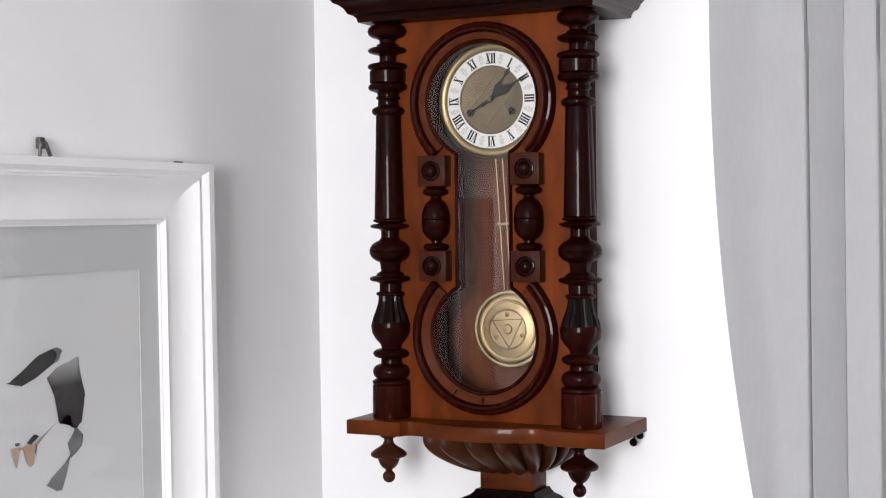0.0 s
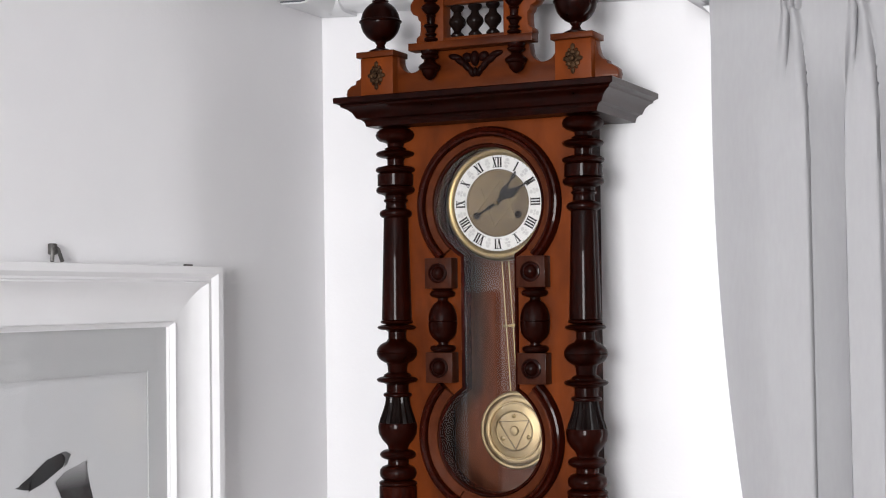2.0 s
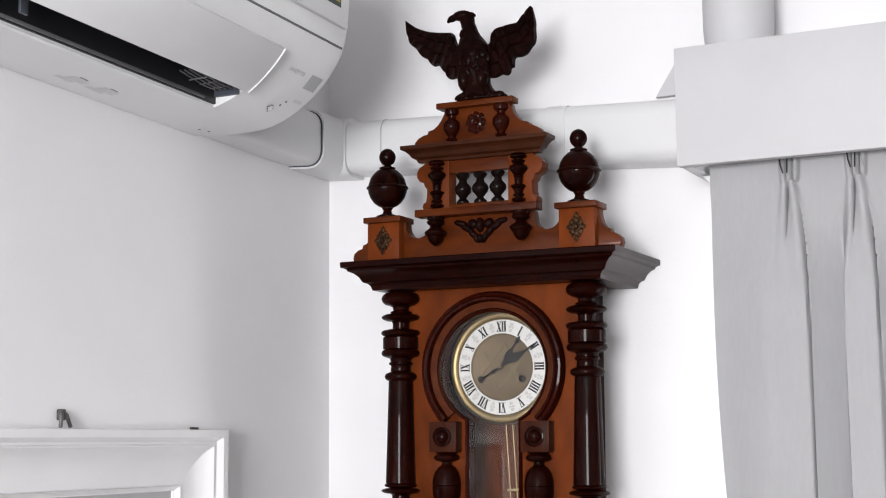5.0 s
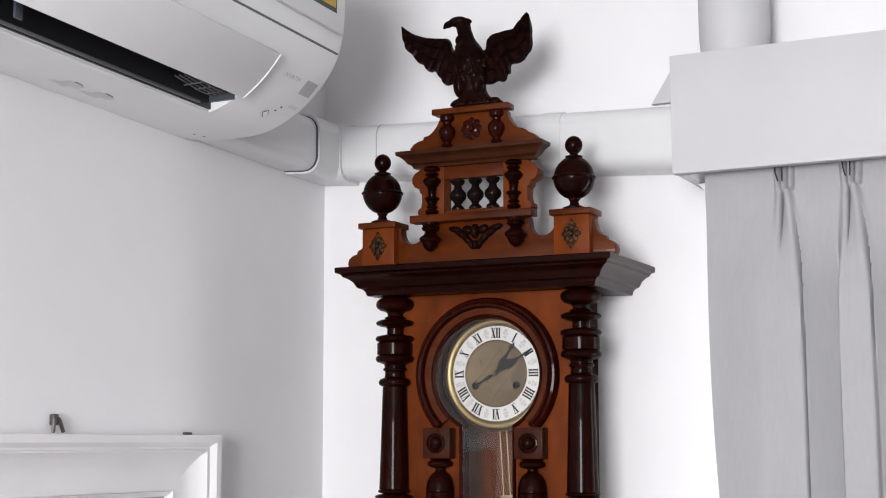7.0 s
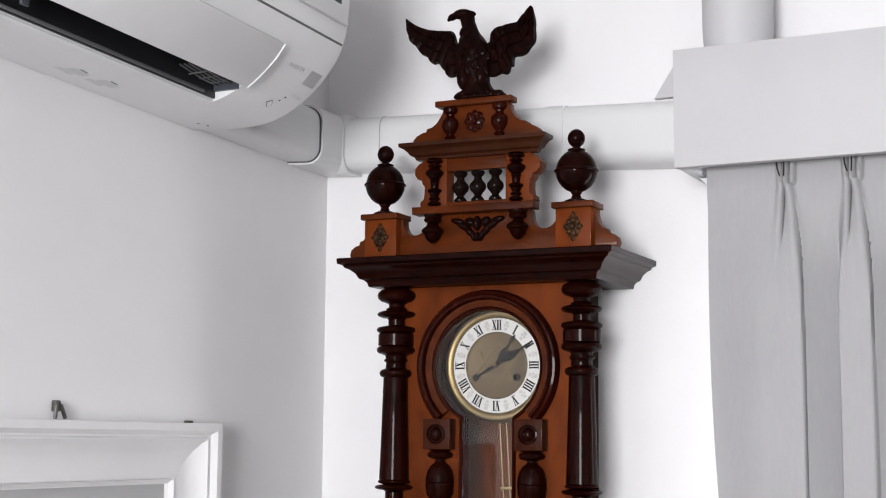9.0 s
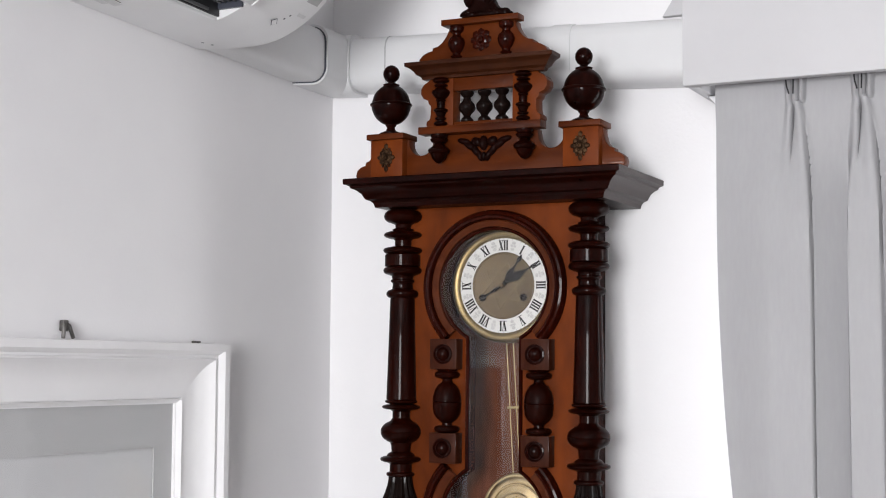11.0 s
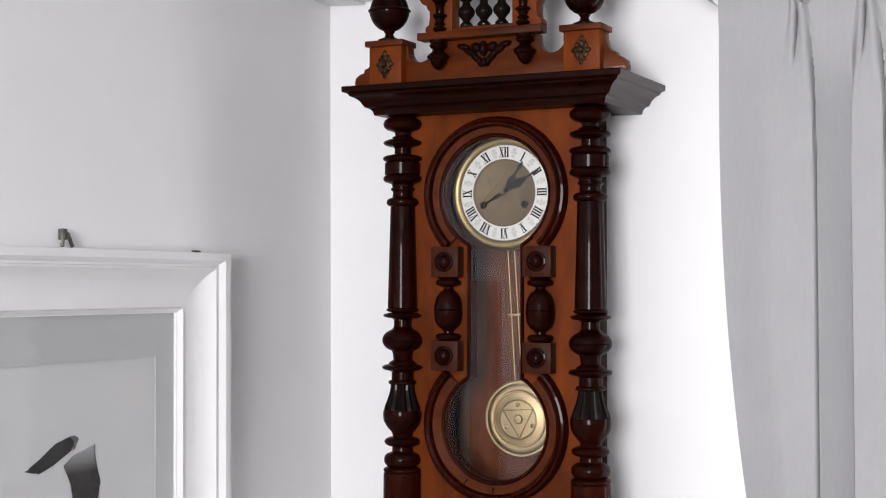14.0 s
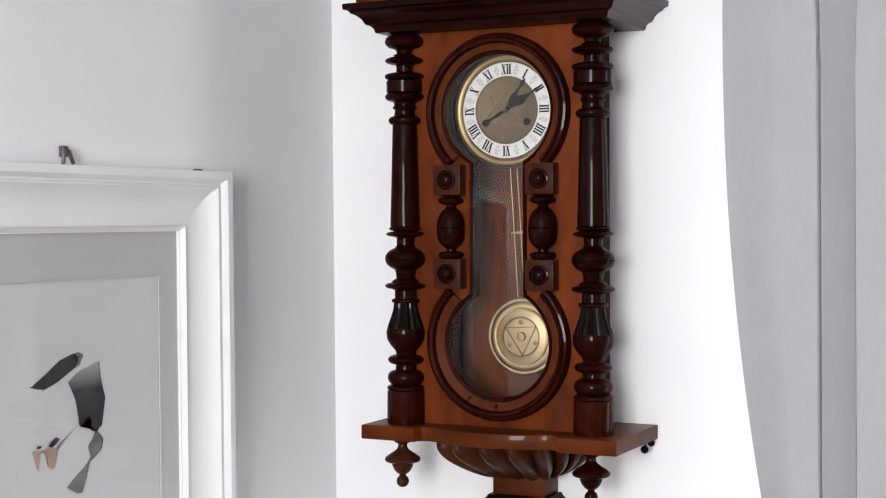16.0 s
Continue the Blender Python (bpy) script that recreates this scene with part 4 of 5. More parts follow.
part("centre_ring", to_front(lathe([(0.0, 0.0525), (0.0018, 0.0530), (0.0022, 0.0545), (0.0015, 0.0558), (0.0, 0.0560), (-0.0004, 0.0540)], 72), DX, DY - 0.0006, DZ), M_BRASS_DULL, dial)


def flat_bar(u0, v0, u1, v1, w0, w1, y0, y1, bm):
    """A thin bar on the dial plane from (u0, v0) to (u1, v1) of two widths."""
    a, b = Vector((u0, v0)), Vector((u1, v1))
    d = (b - a).normalized()
    n = Vector((-d.y, d.x))
    own = prism([tuple(a + n * w0 / 2), tuple(b + n * w1 / 2), tuple(b - n * w1 / 2), tuple(a - n * w0 / 2)], y0, y1)
    return joined(bm, own)


def numeral(text):
    """A roman numeral of broad and fine strokes, centred on its middle."""
    h, thick, fine = 0.0160, 0.0028, 0.0009
    wide = {"I": 0.0045, "V": 0.0088, "X": 0.0086}
    bm = bmesh.new()
    total = sum(wide[c] for c in text)
    u = -total / 2
    for c in text:
        w = wide[c]
        if c == "I":
            flat_bar(u + w / 2, -h / 2, u + w / 2, h / 2, thick, thick, 0, -0.0004, bm)
        elif c == "V":
            flat_bar(u + w * 0.22, h / 2, u + w * 0.58, -h / 2, thick, thick * 0.8, 0, -0.0004, bm)
            flat_bar(u + w * 0.85, h / 2, u + w * 0.60, -h / 2, fine, fine, 0, -0.0005, bm)
        else:
            flat_bar(u + w * 0.2, h / 2, u + w * 0.8, -h / 2, thick, thick, 0, -0.0004, bm)
            flat_bar(u + w * 0.85, h / 2, u + w * 0.15, -h / 2, fine, fine, 0, -0.0005, bm)
        u += w
    for v in (-h / 2, h / 2):
        flat_bar(-total / 2, v, total / 2, v, 0.0008, 0.0008, 0, -0.0006, bm)
    return bm


for k, text in enumerate(("XII", "I", "II", "III", "IIII", "V", "VI", "VII", "VIII", "IX", "X", "XI")):
    turn = Matrix.Translation((DX, DY - 0.0004, DZ)) @ Matrix.Rotation(radians(30 * k), 4, "Y") @ Matrix.Translation((0, 0, 0.0672))
    bm = numeral(text)
    bmesh.ops.transform(bm, matrix=turn, verts=bm.verts)
    part("numeral", bm, M_INKBLACK, dial, "black roman numeral " + text, 0)
    turn = Matrix.Translation((DX, DY - 0.0003, DZ)) @ Matrix.Rotation(radians(30 * k + 15), 4, "Y") @ Matrix.Translation((0, 0, 0.0672))
    bm = bmesh.new()
    for du, dv, rr in ((0, 0.0055, 0.0036), (0, -0.0050, 0.0034), (-0.0026, 0.0005, 0.0026), (0.0026, 0.0005, 0.0026)):
        joined(bm, prism([(du + rr * math.cos(t * math.pi / 6), dv + rr * 0.8 * math.sin(t * math.pi / 6)) for t in range(12)], 0, -0.0002 - 0.0001 * (dv > 0.002) - 0.00005 * (du > 0)))
    bmesh.ops.transform(bm, matrix=turn, verts=bm.verts)
    part("cartouche", bm, M_ENAMEL_GREY, dial, "worn grey cartouche between numerals", 0)
bm = bmesh.new()
for k in range(60):
    a = radians(6 * k)
    flat_bar(0.0770 * math.sin(a), 0.0770 * math.cos(a), 0.0787 * math.sin(a), 0.0787 * math.cos(a), 0.0006, 0.0006, -0.0002, -0.0004, bm)
bmesh.ops.translate(bm, vec=(DX, DY, DZ), verts=bm.verts)
part("minute_track", bm, M_INKBLACK, dial, "", 0)
bm = bmesh.new()
tri = [(0.040 * math.sin(radians(a)), 0.040 * math.cos(radians(a))) for a in (-50, 70, 190)]
tri2 = [(0.040 * math.sin(radians(a)), 0.040 * math.cos(radians(a))) for a in (-110, 10, 130)]
for n_, t3 in enumerate((tri, tri2)):
    for i in range(3):
        flat_bar(*t3[i], *t3[(i + 1) % 3], 0.0028, 0.0028, -0.0004, -0.0014 - 0.0002 * n_, bm)
bmesh.ops.translate(bm, vec=(DX, DY - 0.0006, DZ), verts=bm.verts)
part("engraved_star", bm, M_STAR, dial, "", 0)
for s in (-1, 1):
    part("winding_hole", to_front(lathe([(0.0, 0.0062), (0.0016, 0.0062), (0.0018, 0.0048), (0.0004, 0.0044), (0.0004, 0.0003)], 24), DX + s * 0.037, DY - 0.0010, DZ - 0.020), M_EBONY, dial)


def hand(widths, length, tail):
    """A pierced ornamental hand along +z, outline from half widths at even steps."""
    n = len(widths) - 1
    pts = [(w, -tail + (length + tail) * i / n) for i, w in enumerate(widths)]
    return prism(pts + [(-w, z) for w, z in pts[::-1]], 0, -0.0009)


for nm, widths, ln, tl, turn, dy in (("minute_hand", (0.0030, 0.0040, 0.0018, 0.0014, 0.0020, 0.0034, 0.0022, 0.0030, 0.0034, 0.0018, 0.0038, 0.0064, 0.0074, 0.0060, 0.0030, 0.0014, 0.0013, 0.0024, 0.0018, 0.0002), 0.0760, 0.046, 60, -0.0056),
                                   ("hour_hand", (0.0012, 0.0040, 0.0030, 0.0016, 0.0036, 0.0056, 0.0060, 0.0044, 0.0018, 0.0012, 0.0014, 0.0040, 0.0026, 0.0002), 0.0615, 0.006, 35, -0.0040)):
    bm = hand(widths, ln, tl)
    bmesh.ops.transform(bm, matrix=Matrix.Translation((DX, DY + dy, DZ)) @ Matrix.Rotation(radians(turn), 4, "Y"), verts=bm.verts)
    part(nm, bm, M_INKBLACK, dial, "ornate blackened hand", 0)
part("hand_arbor", to_front(lathe([(0.0, 0.0035), (0.0075, 0.0035), (0.0085, 0.0024), (0.0086, 0.0003)], 20), DX, DY - 0.0008, DZ), M_BRASS_DULL, dial)

# pendulum, caught a little to one side
swing = Matrix.Translation((0, 0, DZ)) @ Matrix.Rotation(radians(-3.5), 4, "Y") @ Matrix.Translation((0, 0, -DZ))
pend = new("pendulum")
pend.parent, pend.matrix_parent_inverse = clock, clock.matrix_world.inverted()
tagged(pend, "brass pendulum with a round bob")
PY = -0.092
bob = [(-0.006, 0.050), (-0.004, 0.060), (0.0, 0.0640), (0.002, 0.0640), (0.0035, 0.0620), (0.0035, 0.0585), (0.0055, 0.0560), (0.0075, 0.0500), (0.0070, 0.0480), (0.0085, 0.0470), (0.0085, 0.0450), (0.0070, 0.0440), (0.0085, 0.0350), (0.0088, 0.0335), (0.0098, 0.0320), (0.0088, 0.0305), (0.0095, 0.0150), (0.0098, 0.0080), (0.0125, 0.0065), (0.0130, 0.0005)]
bm = to_front(lathe(bob, 72), 0, PY, 1.530)
bmesh.ops.transform(bm, matrix=swing, verts=bm.verts)
bob_ob = part("bob", bm, M_BRASS, pend, "round brass bob with engraved rings")
bm = bmesh.new()
for i in range(3):
    a, b = radians(60 + 120 * i), radians(180 + 120 * i)
    flat_bar(0.031 * math.sin(a), 0.031 * math.cos(a), 0.031 * math.sin(b), 0.031 * math.cos(b), 0.0013, 0.0013, -0.0080, -0.0104 - 0.0002 * i, bm)
bmesh.ops.transform(bm, matrix=swing @ Matrix.Translation((0, PY, 1.530)), verts=bm.verts)
part("engraved_triangle", bm, M_BRASS_DULL, pend, "", 0)
for dx in (-0.006, 0.006):
    bm = tube([(dx, PY, 1.592), (dx, PY, 1.835)], 0.0009, 8)
    bmesh.ops.transform(bm, matrix=swing, verts=bm.verts)
    part("rod", bm, M_BEZEL, pend)
bm = box(-0.011, 0.011, PY - 0.003, PY + 0.003, 1.835, 1.847, 0.001)
bmesh.ops.transform(bm, matrix=swing, verts=bm.verts)
part("rod_bridge", bm, M_BRASS, pend)
bm = box(-0.011, 0.011, PY - 0.002, PY + 0.002, 1.700, 1.704, 0.0008)
bmesh.ops.transform(bm, matrix=swing, verts=bm.verts)
part("rod_bridge", bm, M_BEZEL, pend)
for dx, dz in ((-0.022, -0.0125), (0.024, -0.0115), (0.0, 0.024)):
    bm = to_front(lathe([(0.0, 0.0036), (0.0014, 0.0034), (0.0024, 0.0020), (0.0026, 0.0003)], 16), dx, PY - 0.0088, 1.530 + dz)
    bmesh.ops.transform(bm, matrix=swing, verts=bm.verts)
    part("bob_stud", bm, M_BEZEL, pend)

# pediment
half = [(0.238, 2.083), (0.2405, 2.092), (0.2385, 2.100), (0.231, 2.106), (0.223, 2.108), (0.2215, 2.114), (0.215, 2.116), (0.2085, 2.124), (0.205, 2.136), (0.2035, 2.150)]
dip = [(0.139, 2.150)] + [(0.1165 + 0.0225 * math.cos(radians(a)), 2.142 + 0.0225 * math.sin(radians(a))) for a in range(0, -181, -15)] + [(0.0925, 2.152)]
right = half + dip
part("pediment", prism(right + [(-x, z) for x, z in right[::-1]], -0.186, -0.164, 0.001), M_HONEY_H, clock, "shaped honey walnut pediment board", 30)


def flower(x, y, z, w, h, petals, mat, parent, label):
    """A small applied rosette with petals and points."""
    bm = to_front(lathe([(0, 0.32 * w), (0.003, 0.30 * w), (0.0045, 0.2 * w), (0.0035, 0.14 * w), (0.006, 0.10 * w), (0.0065, 0.01 * w)], 20), x, y, z)
    for k in range(petals):
        a = 2 * math.pi * k / petals
        joined(bm, ball((x + 0.34 * w * math.sin(a), y - 0.0018, z + 0.34 * w * math.cos(a)), 0.17 * w, 0.003, 0.17 * w, 1))
    if h > w:
        for s in (-1, 1):
            joined(bm, ball((x, y - 0.0012, z + s * 0.40 * h), 0.14 * w, 0.0025, 0.13 * h, 1))
            joined(bm, ball((x + s * 0.45 * w, y - 0.0012, z), 0.11 * w, 0.0025, 0.12 * w, 1))
            joined(bm, ball((x + s * 0.20 * w, y - 0.0010, z + 0.30 * h), 0.09 * w, 0.0022, 0.09 * w, 1))
            joined(bm, ball((x + s * 0.20 * w, y - 0.0010, z - 0.30 * h), 0.09 * w, 0.0022, 0.09 * w, 1))
    return part("rosette", bm, mat, parent, label)


urn = [(0.0, 0.019), (0.003, 0.019), (0.0045, 0.015), (0.007, 0.0085), (0.012, 0.0065), (0.015, 0.009)]
urn += [(0.049 + 0.0335 * math.sin(t), 0.0335 * math.cos(t)) for t in [radians(a) for a in (-74, -60, -45, -30, -15, -5)]]
urn += [(0.047, 0.0350), (0.0485, 0.0358), (0.050, 0.0350), (0.0512, 0.0330)]
urn += [(0.049 + 0.0325 * math.sin(t), 0.0325 * math.cos(t)) for t in [radians(a) for a in (10, 25, 40, 55, 66)]]
urn += [(0.0795, 0.0135), (0.0815, 0.0140), (0.083, 0.0085), (0.0855, 0.0055), (0.0875, 0.0060)]
urn += [(0.0985 + 0.0142 * math.sin(t), 0.0142 * math.cos(t)) for t in [radians(a) for a in (-60, -40, -20, 0, 20, 40, 60, 78, 88)]]
for s in (-1, 1):
    ped = part("pedestal", box(s * 0.173 - 0.0300, s * 0.173 + 0.0300, -0.203, -0.160, 2.0828, 2.1472, 0.001), M_HONEY, clock)
    part("pedestal_cap", box(s * 0.173 - 0.0350, s * 0.173 + 0.0350, -0.210, -0.158, 2.1474, 2.1570, 0.0012), M_HONEY_H, ped)
    flower(s * 0.173, -0.203, 2.117, 0.030, 0.046, 8, M_BRONZE, ped, "dark bronze applied rosette")
    part("ball_finial", lathe([(z * 1.06, r) for z, r in urn], 40, (s * 0.173, -0.188, 2.1569)), M_DARK, clock, "dark turned ball finial")

# gallery and crown, which lean a little
lean = Matrix.Translation((0, 0, 2.1472)) @ Matrix.Rotation(radians(0.2), 4, "Y") @ Matrix.Diagonal((1, 1, 0.983, 1)) @ Matrix.Translation((0, 0, -2.15))


def crest(name, bm, mat, parent, label="", smooth=35):
    bmesh.ops.transform(bm, matrix=lean, verts=bm.verts)
    return part(name, bm, mat, parent, label, smooth)


gallery = crest("gallery_shelf", box(-0.109, 0.109, -0.213, -0.186, 2.153, 2.1655, 0.0012), M_HONEY_H, clock, "projecting walnut gallery shelf")
for s in (-1, 1):
    ear = [(0.053, 2.1656), (0.099, 2.1656), (0.1025, 2.171), (0.1015, 2.177), (0.096, 2.181), (0.0945, 2.190), (0.0945, 2.203), (0.0985, 2.207), (0.1000, 2.213), (0.1080, 2.2165), (0.1130, 2.224), (0.1130, 2.233), (0.1080, 2.2405), (0.1000, 2.2450), (0.097, 2.2482), (0.053, 2.2482)]
    crest("gallery_side", prism([(s * x, z) for x, z in ear], -0.196, -0.168, 0.0008), M_HONEY, gallery, "", 30)
    post = [(0.0, 0.011)] + bead(0.006, 0.0115, 0.006, 0.008) + [(0.010, 0.006)] + bead(0.014, 0.0095, 0.005, 0.006) + [(0.018, 0.0065), (0.024, 0.009)] + bead(0.028, 0.0125, 0.006, 0.008) + [(0.032, 0.006), (0.040, 0.007)] + bead(0.045, 0.0085, 0.004, 0.006) + [(0.048, 0.008), (0.054, 0.0135), (0.0575, 0.0155), (0.061, 0.0145), (0.066, 0.008)] + bead(0.070, 0.0115, 0.005, 0.007) + [(0.074, 0.007)] + bead(0.078, 0.0140, 0.006, 0.010) + [(0.0824, 0.013)]
    crest("gallery_post", lathe(post, 28, (s * 0.0735, -0.2005, 2.1656)), M_DARK, gallery, "dark turned post")
    acorn = [(0.0, 0.0005), (0.002, 0.005), (0.008, 0.0105), (0.016, 0.0135), (0.018, 0.0165), (0.022, 0.0180), (0.025, 0.0160), (0.030, 0.0090), (0.034, 0.0070), (0.036, 0.0120), (0.040, 0.0145), (0.043, 0.012), (0.0465, 0.0140), (0.0488, 0.0140)]
    crest("acorn_drop", lathe(acorn, 28, (s * 0.0765, -0.2005, 2.104)), M_DARK, gallery, "dark turned acorn drop")
    crown_urn = [(0.0, 0.008), (0.003, 0.010), (0.005, 0.0065), (0.008, 0.0065), (0.013, 0.0105), (0.020, 0.0138), (0.026, 0.0145), (0.032, 0.0130), (0.036, 0.0085), (0.039, 0.0065), (0.042, 0.0070), (0.045, 0.0115), (0.049, 0.0125), (0.053, 0.0120)]
    crest("crown_urn", lathe(crown_urn, 28, (s * 0.0445, -0.2030, 2.2795)), M_RED, gallery, "red-brown turned urn")
crest("gallery_rail", box(-0.0528, 0.0528, -0.195, -0.181, 2.2265, 2.2481, 0.0008), M_HONEY_H, gallery)
crest("gallery_sill", box(-0.0528, 0.0528, -0.195, -0.181, 2.1657, 2.1735, 0.0008), M_HONEY_H, gallery)
bal = [(0.0, 0.0105), (0.003, 0.0110), (0.006, 0.0085), (0.009, 0.0055), (0.013, 0.0075), (0.019, 0.0128), (0.024, 0.0142), (0.029, 0.0130), (0.036, 0.0070), (0.041, 0.0060), (0.044, 0.0095), (0.048, 0.0115), (0.0508, 0.0110)]
for k in (-1, 0, 1):
    crest("baluster", lathe(bal, 24, (k * 0.0315, -0.188, 2.1736)), M_EBONY, gallery, "dark turned baluster")
for s in (-1, 1):
    for ax, az, rx, rz, rot in ((0.036, 2.141, 0.013, 0.0055, 14), (0.026, 2.133, 0.014, 0.006, 32), (0.016, 2.125, 0.014, 0.006, 52), (0.014, 2.139, 0.010, 0.008, 30), (0.008, 2.116, 0.011, 0.005, 68)):
        crest("palmette_leaf", ball((s * ax, -0.1875, az), rx, 0.006, rz, 2, Matrix.Rotation(radians(s * -rot), 4, "Y")), M_CARVED, gallery, "dark carved palmette leaf")
crest("palmette_bud", ball((0, -0.190, 2.136), 0.0075, 0.009, 0.013), M_CARVED, gallery)
crest("palmette_tip", ball((0, -0.189, 2.114), 0.005, 0.005, 0.008), M_CARVED, gallery)
upper = [(-0.02, 2.2484), (0.002, 2.2484), (0.004, 2.253), (0.010, 2.256), (0.013, 2.261), (0.018, 2.266), (0.0245, 2.269), (0.0250, 2.2745), (0.024, 2.2755), (-0.02, 2.2755)]
crest("upper_cornice", swept([(-0.107, -0.186), (-0.107, -0.197), (0.107, -0.197), (0.107, -0.186)], upper, axis="z"), M_BRACKET, gallery, "brown moulded upper cornice", 25)
crest("upper_core", box(-0.0865, 0.0865, -0.196, -0.187, 2.249, 2.275), M_BLOCK, gallery)
cr = [(0.114, 2.2758), (0.1145, 2.283), (0.108, 2.290), (0.0985, 2.2945), (0.0905, 2.2960), (0.0895, 2.3010), (0.0800, 2.3030), (0.0720, 2.309), (0.0650, 2.318), (0.0600, 2.328), (0.0590, 2.3345)]
crest("crown_board", prism(cr + [(-x, z) for x, z in cr[::-1]], -0.201, -0.178, 0.0008), M_HONEY_H, gallery, "shaped walnut crown board", 30)
crest("crown_slab", box(-0.0690, 0.0690, -0.213, -0.187, 2.3347, 2.3445, 0.001), M_HONEY_H, gallery)
flower(0, -0.201, 2.302, 0.038, 0.0, 8, M_RED, gallery, "dark carved rosette")


# the carved eagle on the crown
def leaf(bm, a, b, w, d, bend=0.0):
    """A long flattened feather from a to b."""
    a, b = Vector(a), Vector(b)
    mid, along = (a + b) / 2, (b - a)
    ez = along.normalized()
    ex = Vector((0, 1, 0)).cross(ez).normalized()
    q = Matrix((ex, ez.cross(ex), ez)).transposed().to_4x4()
    own = bmesh.new()
    bmesh.ops.create_uvsphere(own, u_segments=10, v_segments=10, radius=1)
    for v in own.verts:
        t = v.co.z
        k = 1.0 + 0.25 * t
        v.co = Vector((v.co.x * w * k, v.co.y * d, t * along.length / 2))
    return joined(bm, own, Matrix.Translation(mid) @ q)


def along(points, t):
    """A smooth place at the share t of the way along points."""
    n = len(points) - 1
    i = min(int(t * n), n - 1)
    u = t * n - i
    p = [Vector(points[min(max(i + k, 0), n)]) for k in (-1, 0, 1, 2)]
    return 0.5 * (2 * p[1] + (p[2] - p[0]) * u + (2 * p[0] - 5 * p[1] + 4 * p[2] - p[3]) * u * u + (3 * p[1] - p[0] - 3 * p[2] + p[3]) * u ** 3)


def wing(lead, trail, yaw, feathers):
    """A carved wing lofted between its leading and trailing edge, tip to shoulder, with rows of feathers in relief."""
    bm = bmesh.new()
    nu, nv = 72, 30
    front, back = [], []
    for i in range(nu + 1):
        u = i / nu
        p, q = along(lead, u), along(trail, u)
        frow, brow = [], []
        for j in range(nv + 1):
            v = j / nv
            c = p.lerp(q, v * (1 - 0.07 * v * abs(math.cos(math.pi * feathers * u)) ** 3))
            row = min(2, int(v * 3))
            cut = abs(math.sin(math.pi * (feathers + 1.5 * row) * u + 0.9 * row)) ** 0.5
            step = v * 3 - row
            thick = 0.0105 * (math.sin(math.pi * min(1, max(0, v)) ** 0.6)) ** 0.6 * min(1, 0.25 + 3 * u)
            relief = (0.0042 * cut + 0.0040 * step) * (1 if 0 < j < nv else 0) * min(1, 6 * u)
            y = yaw * (1 - u)
            frow.append(bm.verts.new((c.x, y - 0.4 * thick - relief, c.y)))
            brow.append(bm.verts.new((c.x, y + 0.003 + 0.5 * thick, c.y)))
        front.append(frow)
        back.append(brow)
    for g, flip in ((front, False), (back, True)):
        for i in range(nu):
            for j in range(nv):
                f = (g[i][j], g[i + 1][j], g[i + 1][j + 1], g[i][j + 1])
                bm.faces.new(f[::-1] if flip else f)
    rim = [(i, 0) for i in range(nu)] + [(nu, j) for j in range(nv)] + [(i, nv) for i in range(nu, 0, -1)] + [(0, j) for j in range(nv, 0, -1)]
    for (i0, j0), (i1, j1) in zip(rim, rim[1:] + rim[:1]):
        bm.faces.new((front[i0][j0], back[i0][j0], back[i1][j1], front[i1][j1]))
    bmesh.ops.recalc_face_normals(bm, faces=bm.faces)
    return bm


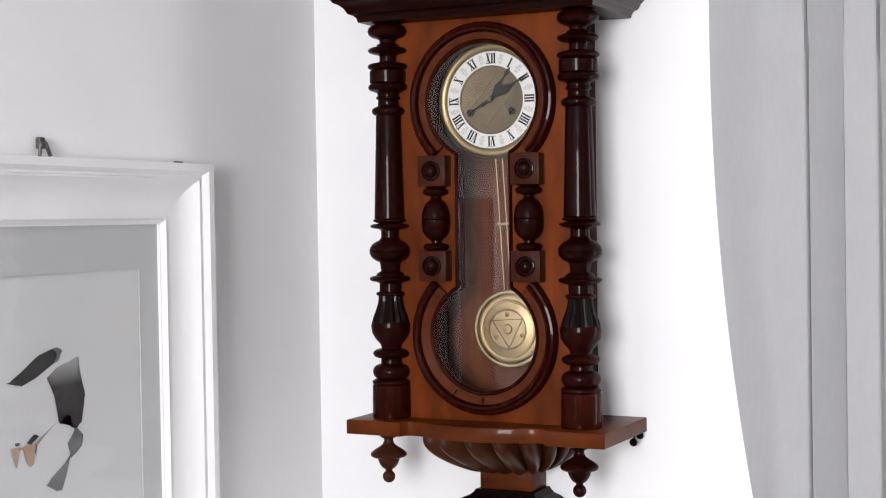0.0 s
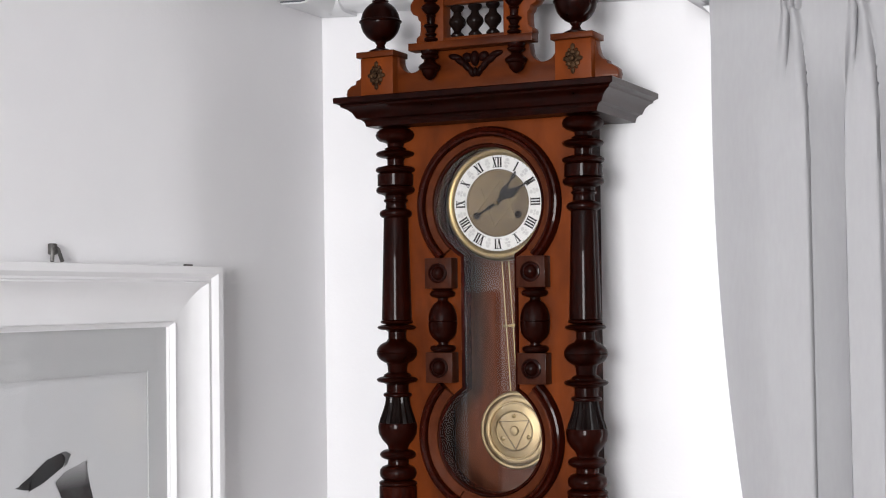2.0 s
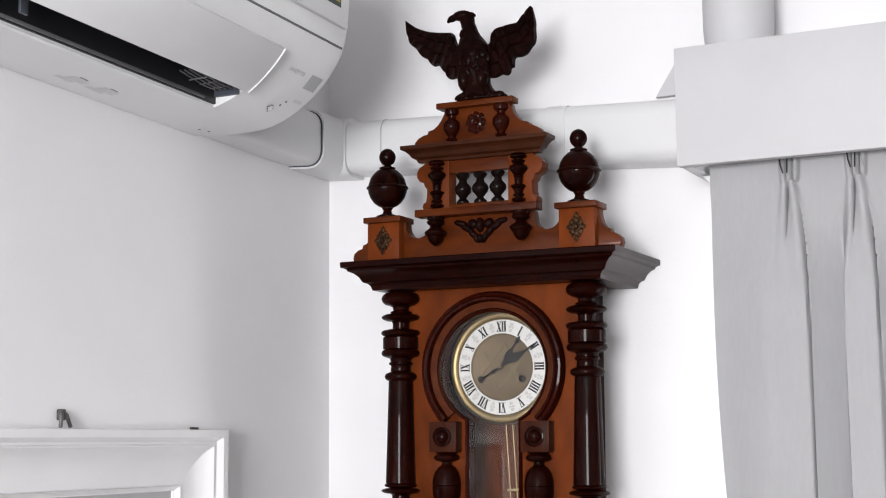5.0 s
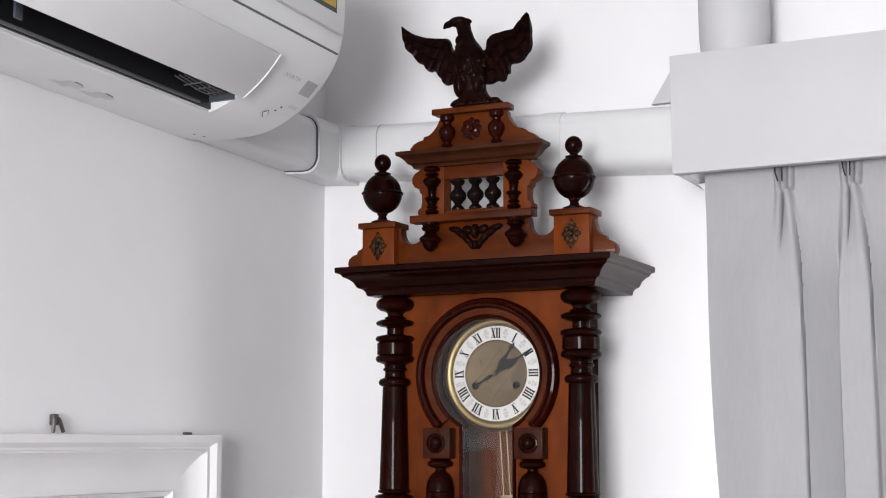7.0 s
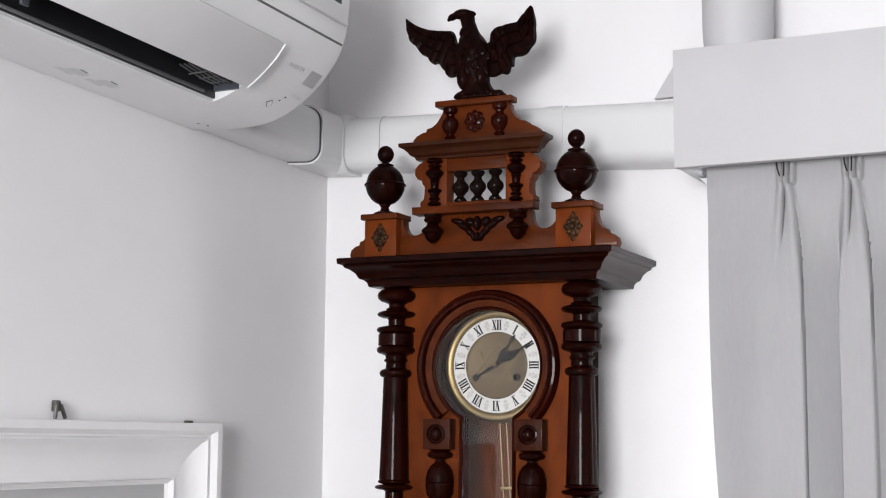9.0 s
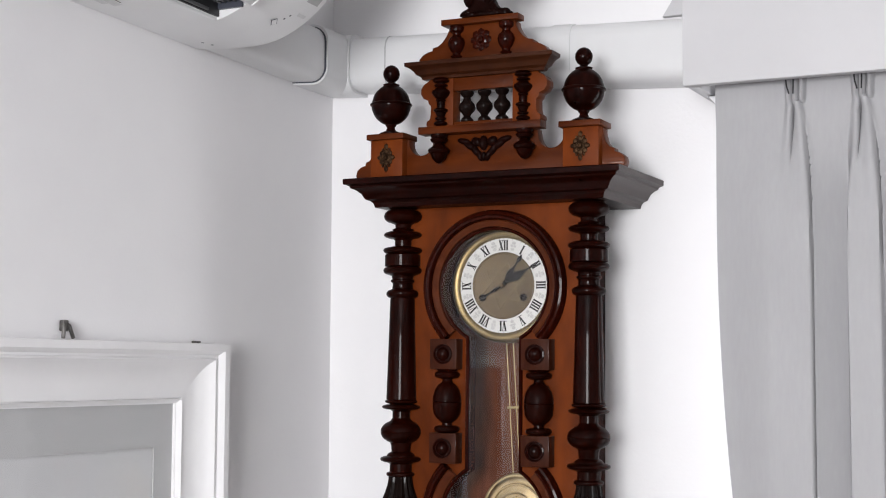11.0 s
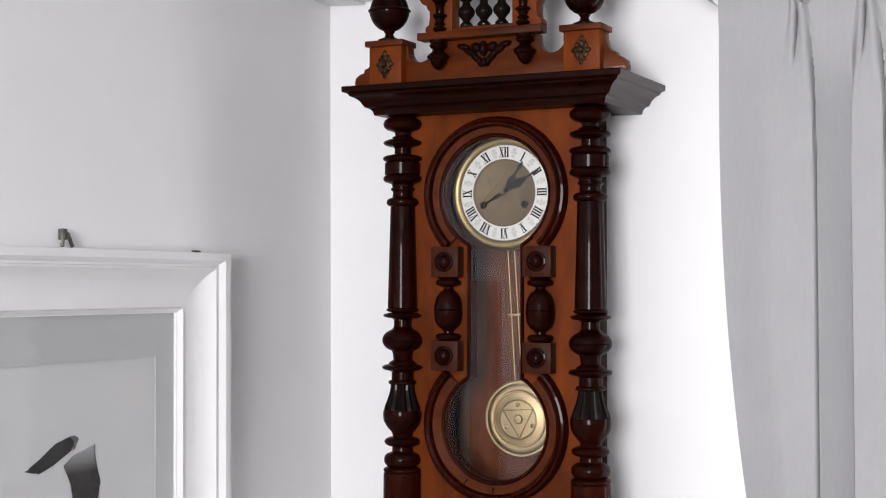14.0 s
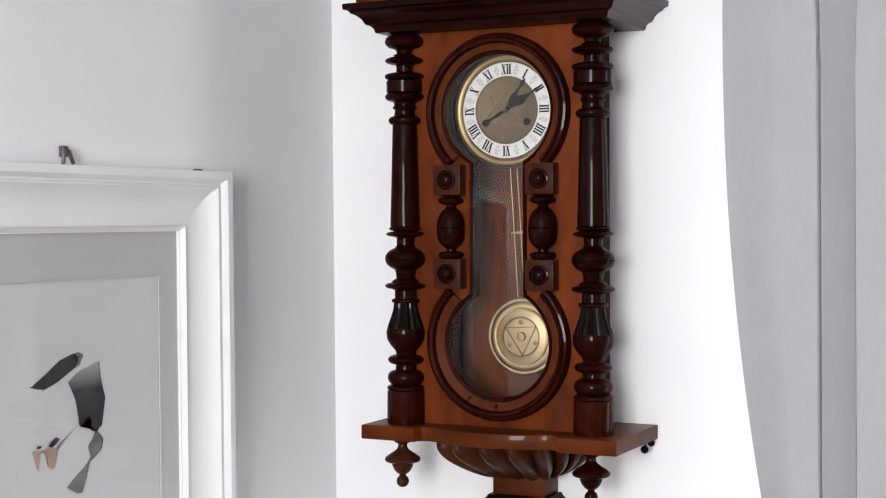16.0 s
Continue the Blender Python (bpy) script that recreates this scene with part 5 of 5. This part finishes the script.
def eagle():
    """Carved eagle on a rocky base, about its own foot."""
    bm = bmesh.new()
    # body and neck: height, middle, half width, half depth
    spine = [(0.004, 0.006, 0.036, 0.024), (0.020, 0.004, 0.025, 0.020), (0.034, 0.002, 0.024, 0.021), (0.055, 0.000, 0.029, 0.025), (0.078, -0.002, 0.029, 0.027),
             (0.096, -0.004, 0.024, 0.022), (0.113, -0.0075, 0.0145, 0.0150), (0.130, -0.0125, 0.0122, 0.0125), (0.146, -0.0165, 0.0125, 0.0115), (0.153, -0.0175, 0.004, 0.005)]
    rings = []
    for i in range(49):
        c = along(spine, i / 48)
        z, x, w, d = c
        ring = []
        for k in range(28):
            a = 2 * math.pi * k / 28
            scale = 1 + 0.07 * noise.noise(Vector((math.cos(a) * 4, math.sin(a) * 4, z * 75))) + 0.03 * noise.noise(Vector((math.cos(a) * 9, math.sin(a) * 9, z * 190)))
            ring.append(bm.verts.new((x + w * scale * math.cos(a), d * scale * math.sin(a) - 0.003, z)))
        rings.append(ring)
    for r0, r1 in zip(rings, rings[1:]):
        for k in range(28):
            bm.faces.new((r0[k], r0[(k + 1) % 28], r1[(k + 1) % 28], r1[k]))
    bm.faces.new(rings[-1])
    # head with a hooked beak and a swept-back crest
    joined(bm, ball((-0.0225, -0.006, 0.1460), 0.0170, 0.0115, 0.0088, 3))
    leaf(bm, (-0.026, -0.006, 0.1475), (-0.0480, -0.008, 0.1405), 0.0058, 0.0070)
    leaf(bm, (-0.0425, -0.008, 0.1425), (-0.0485, -0.008, 0.1365), 0.0028, 0.004)
    leaf(bm, (-0.024, -0.005, 0.1500), (0.0010, -0.003, 0.1440), 0.0048, 0.0085)
    leaf(bm, (-0.014, -0.005, 0.1440), (-0.0020, -0.003, 0.1380), 0.0050, 0.0080)
    joined(bm, wing([(-0.1400, 0.1590), (-0.1180, 0.1430), (-0.0895, 0.1310), (-0.0625, 0.1260), (-0.0445, 0.1210), (-0.0345, 0.1000), (-0.018, 0.085)],
                    [(-0.1405, 0.1550), (-0.1310, 0.1210), (-0.1145, 0.1000), (-0.0890, 0.0745), (-0.0660, 0.0620), (-0.0515, 0.0440), (-0.018, 0.0380)], 0.016, 6.5))
    joined(bm, wing([(0.0910, 0.1540), (0.0815, 0.1415), (0.0695, 0.1275), (0.0465, 0.1235), (0.0285, 0.1165), (0.0245, 0.0970), (0.010, 0.085)],
                    [(0.0950, 0.1500), (0.1030, 0.1120), (0.0965, 0.0775), (0.0690, 0.0625), (0.0640, 0.0450), (0.0460, 0.0355), (0.012, 0.0375)], 0.016, 6.0))
    for s in (-1, 1):
        joined(bm, ball((s * 0.016, -0.014, 0.036), 0.011, 0.012, 0.022, 2))
        for k in range(3):
            leaf(bm, (0.004 + s * 0.014, -0.012, 0.014), (0.004 + s * (0.020 + 0.009 * k), -0.024 + 0.006 * k, 0.003), 0.0045, 0.0045)
    for k in range(60):      # rough rock under the claws
        a, q, w = 6.28 * random.random(), random.random() ** 0.5, 0.004 + 0.005 * random.random()
        joined(bm, ball((0.010 + 0.042 * q * math.cos(a), 0.016 * q * math.sin(a), 0.003 + 0.010 * (1 - q)), w * 1.2, w, w * 0.9, 2))
    joined(bm, ball((0.010, 0, 0.003), 0.046, 0.021, 0.010, 3))
    for k in range(70):      # low overlapping feathers on the breast
        z, a, w = 0.040 + 0.075 * random.random(), radians(-70 + 140 * random.random()), 0.004 + 0.003 * random.random()
        c = along(spine, min(1, max(0, (z - 0.004) / 0.149)))
        x, y = c[1] + c[2] * math.sin(a), -0.003 - c[3] * math.cos(a)
        leaf(bm, (x, y + 0.0012, z + 0.008), (x, y + 0.0002, z - 0.008), w, 0.0022)
    for v in bm.verts:
        v.co.z = max(v.co.z, 0.0)
    bmesh.ops.translate(bm, vec=(0, -0.200, 2.3384), verts=bm.verts)
    return bm


part("eagle_figure", eagle(), M_CARVED, clock, "dark carved wooden eagle with spread wings", 40)
clock.matrix_world = Matrix.Translation((0, 0, 1.9)) @ Matrix.Rotation(0.0045, 4, "Y")
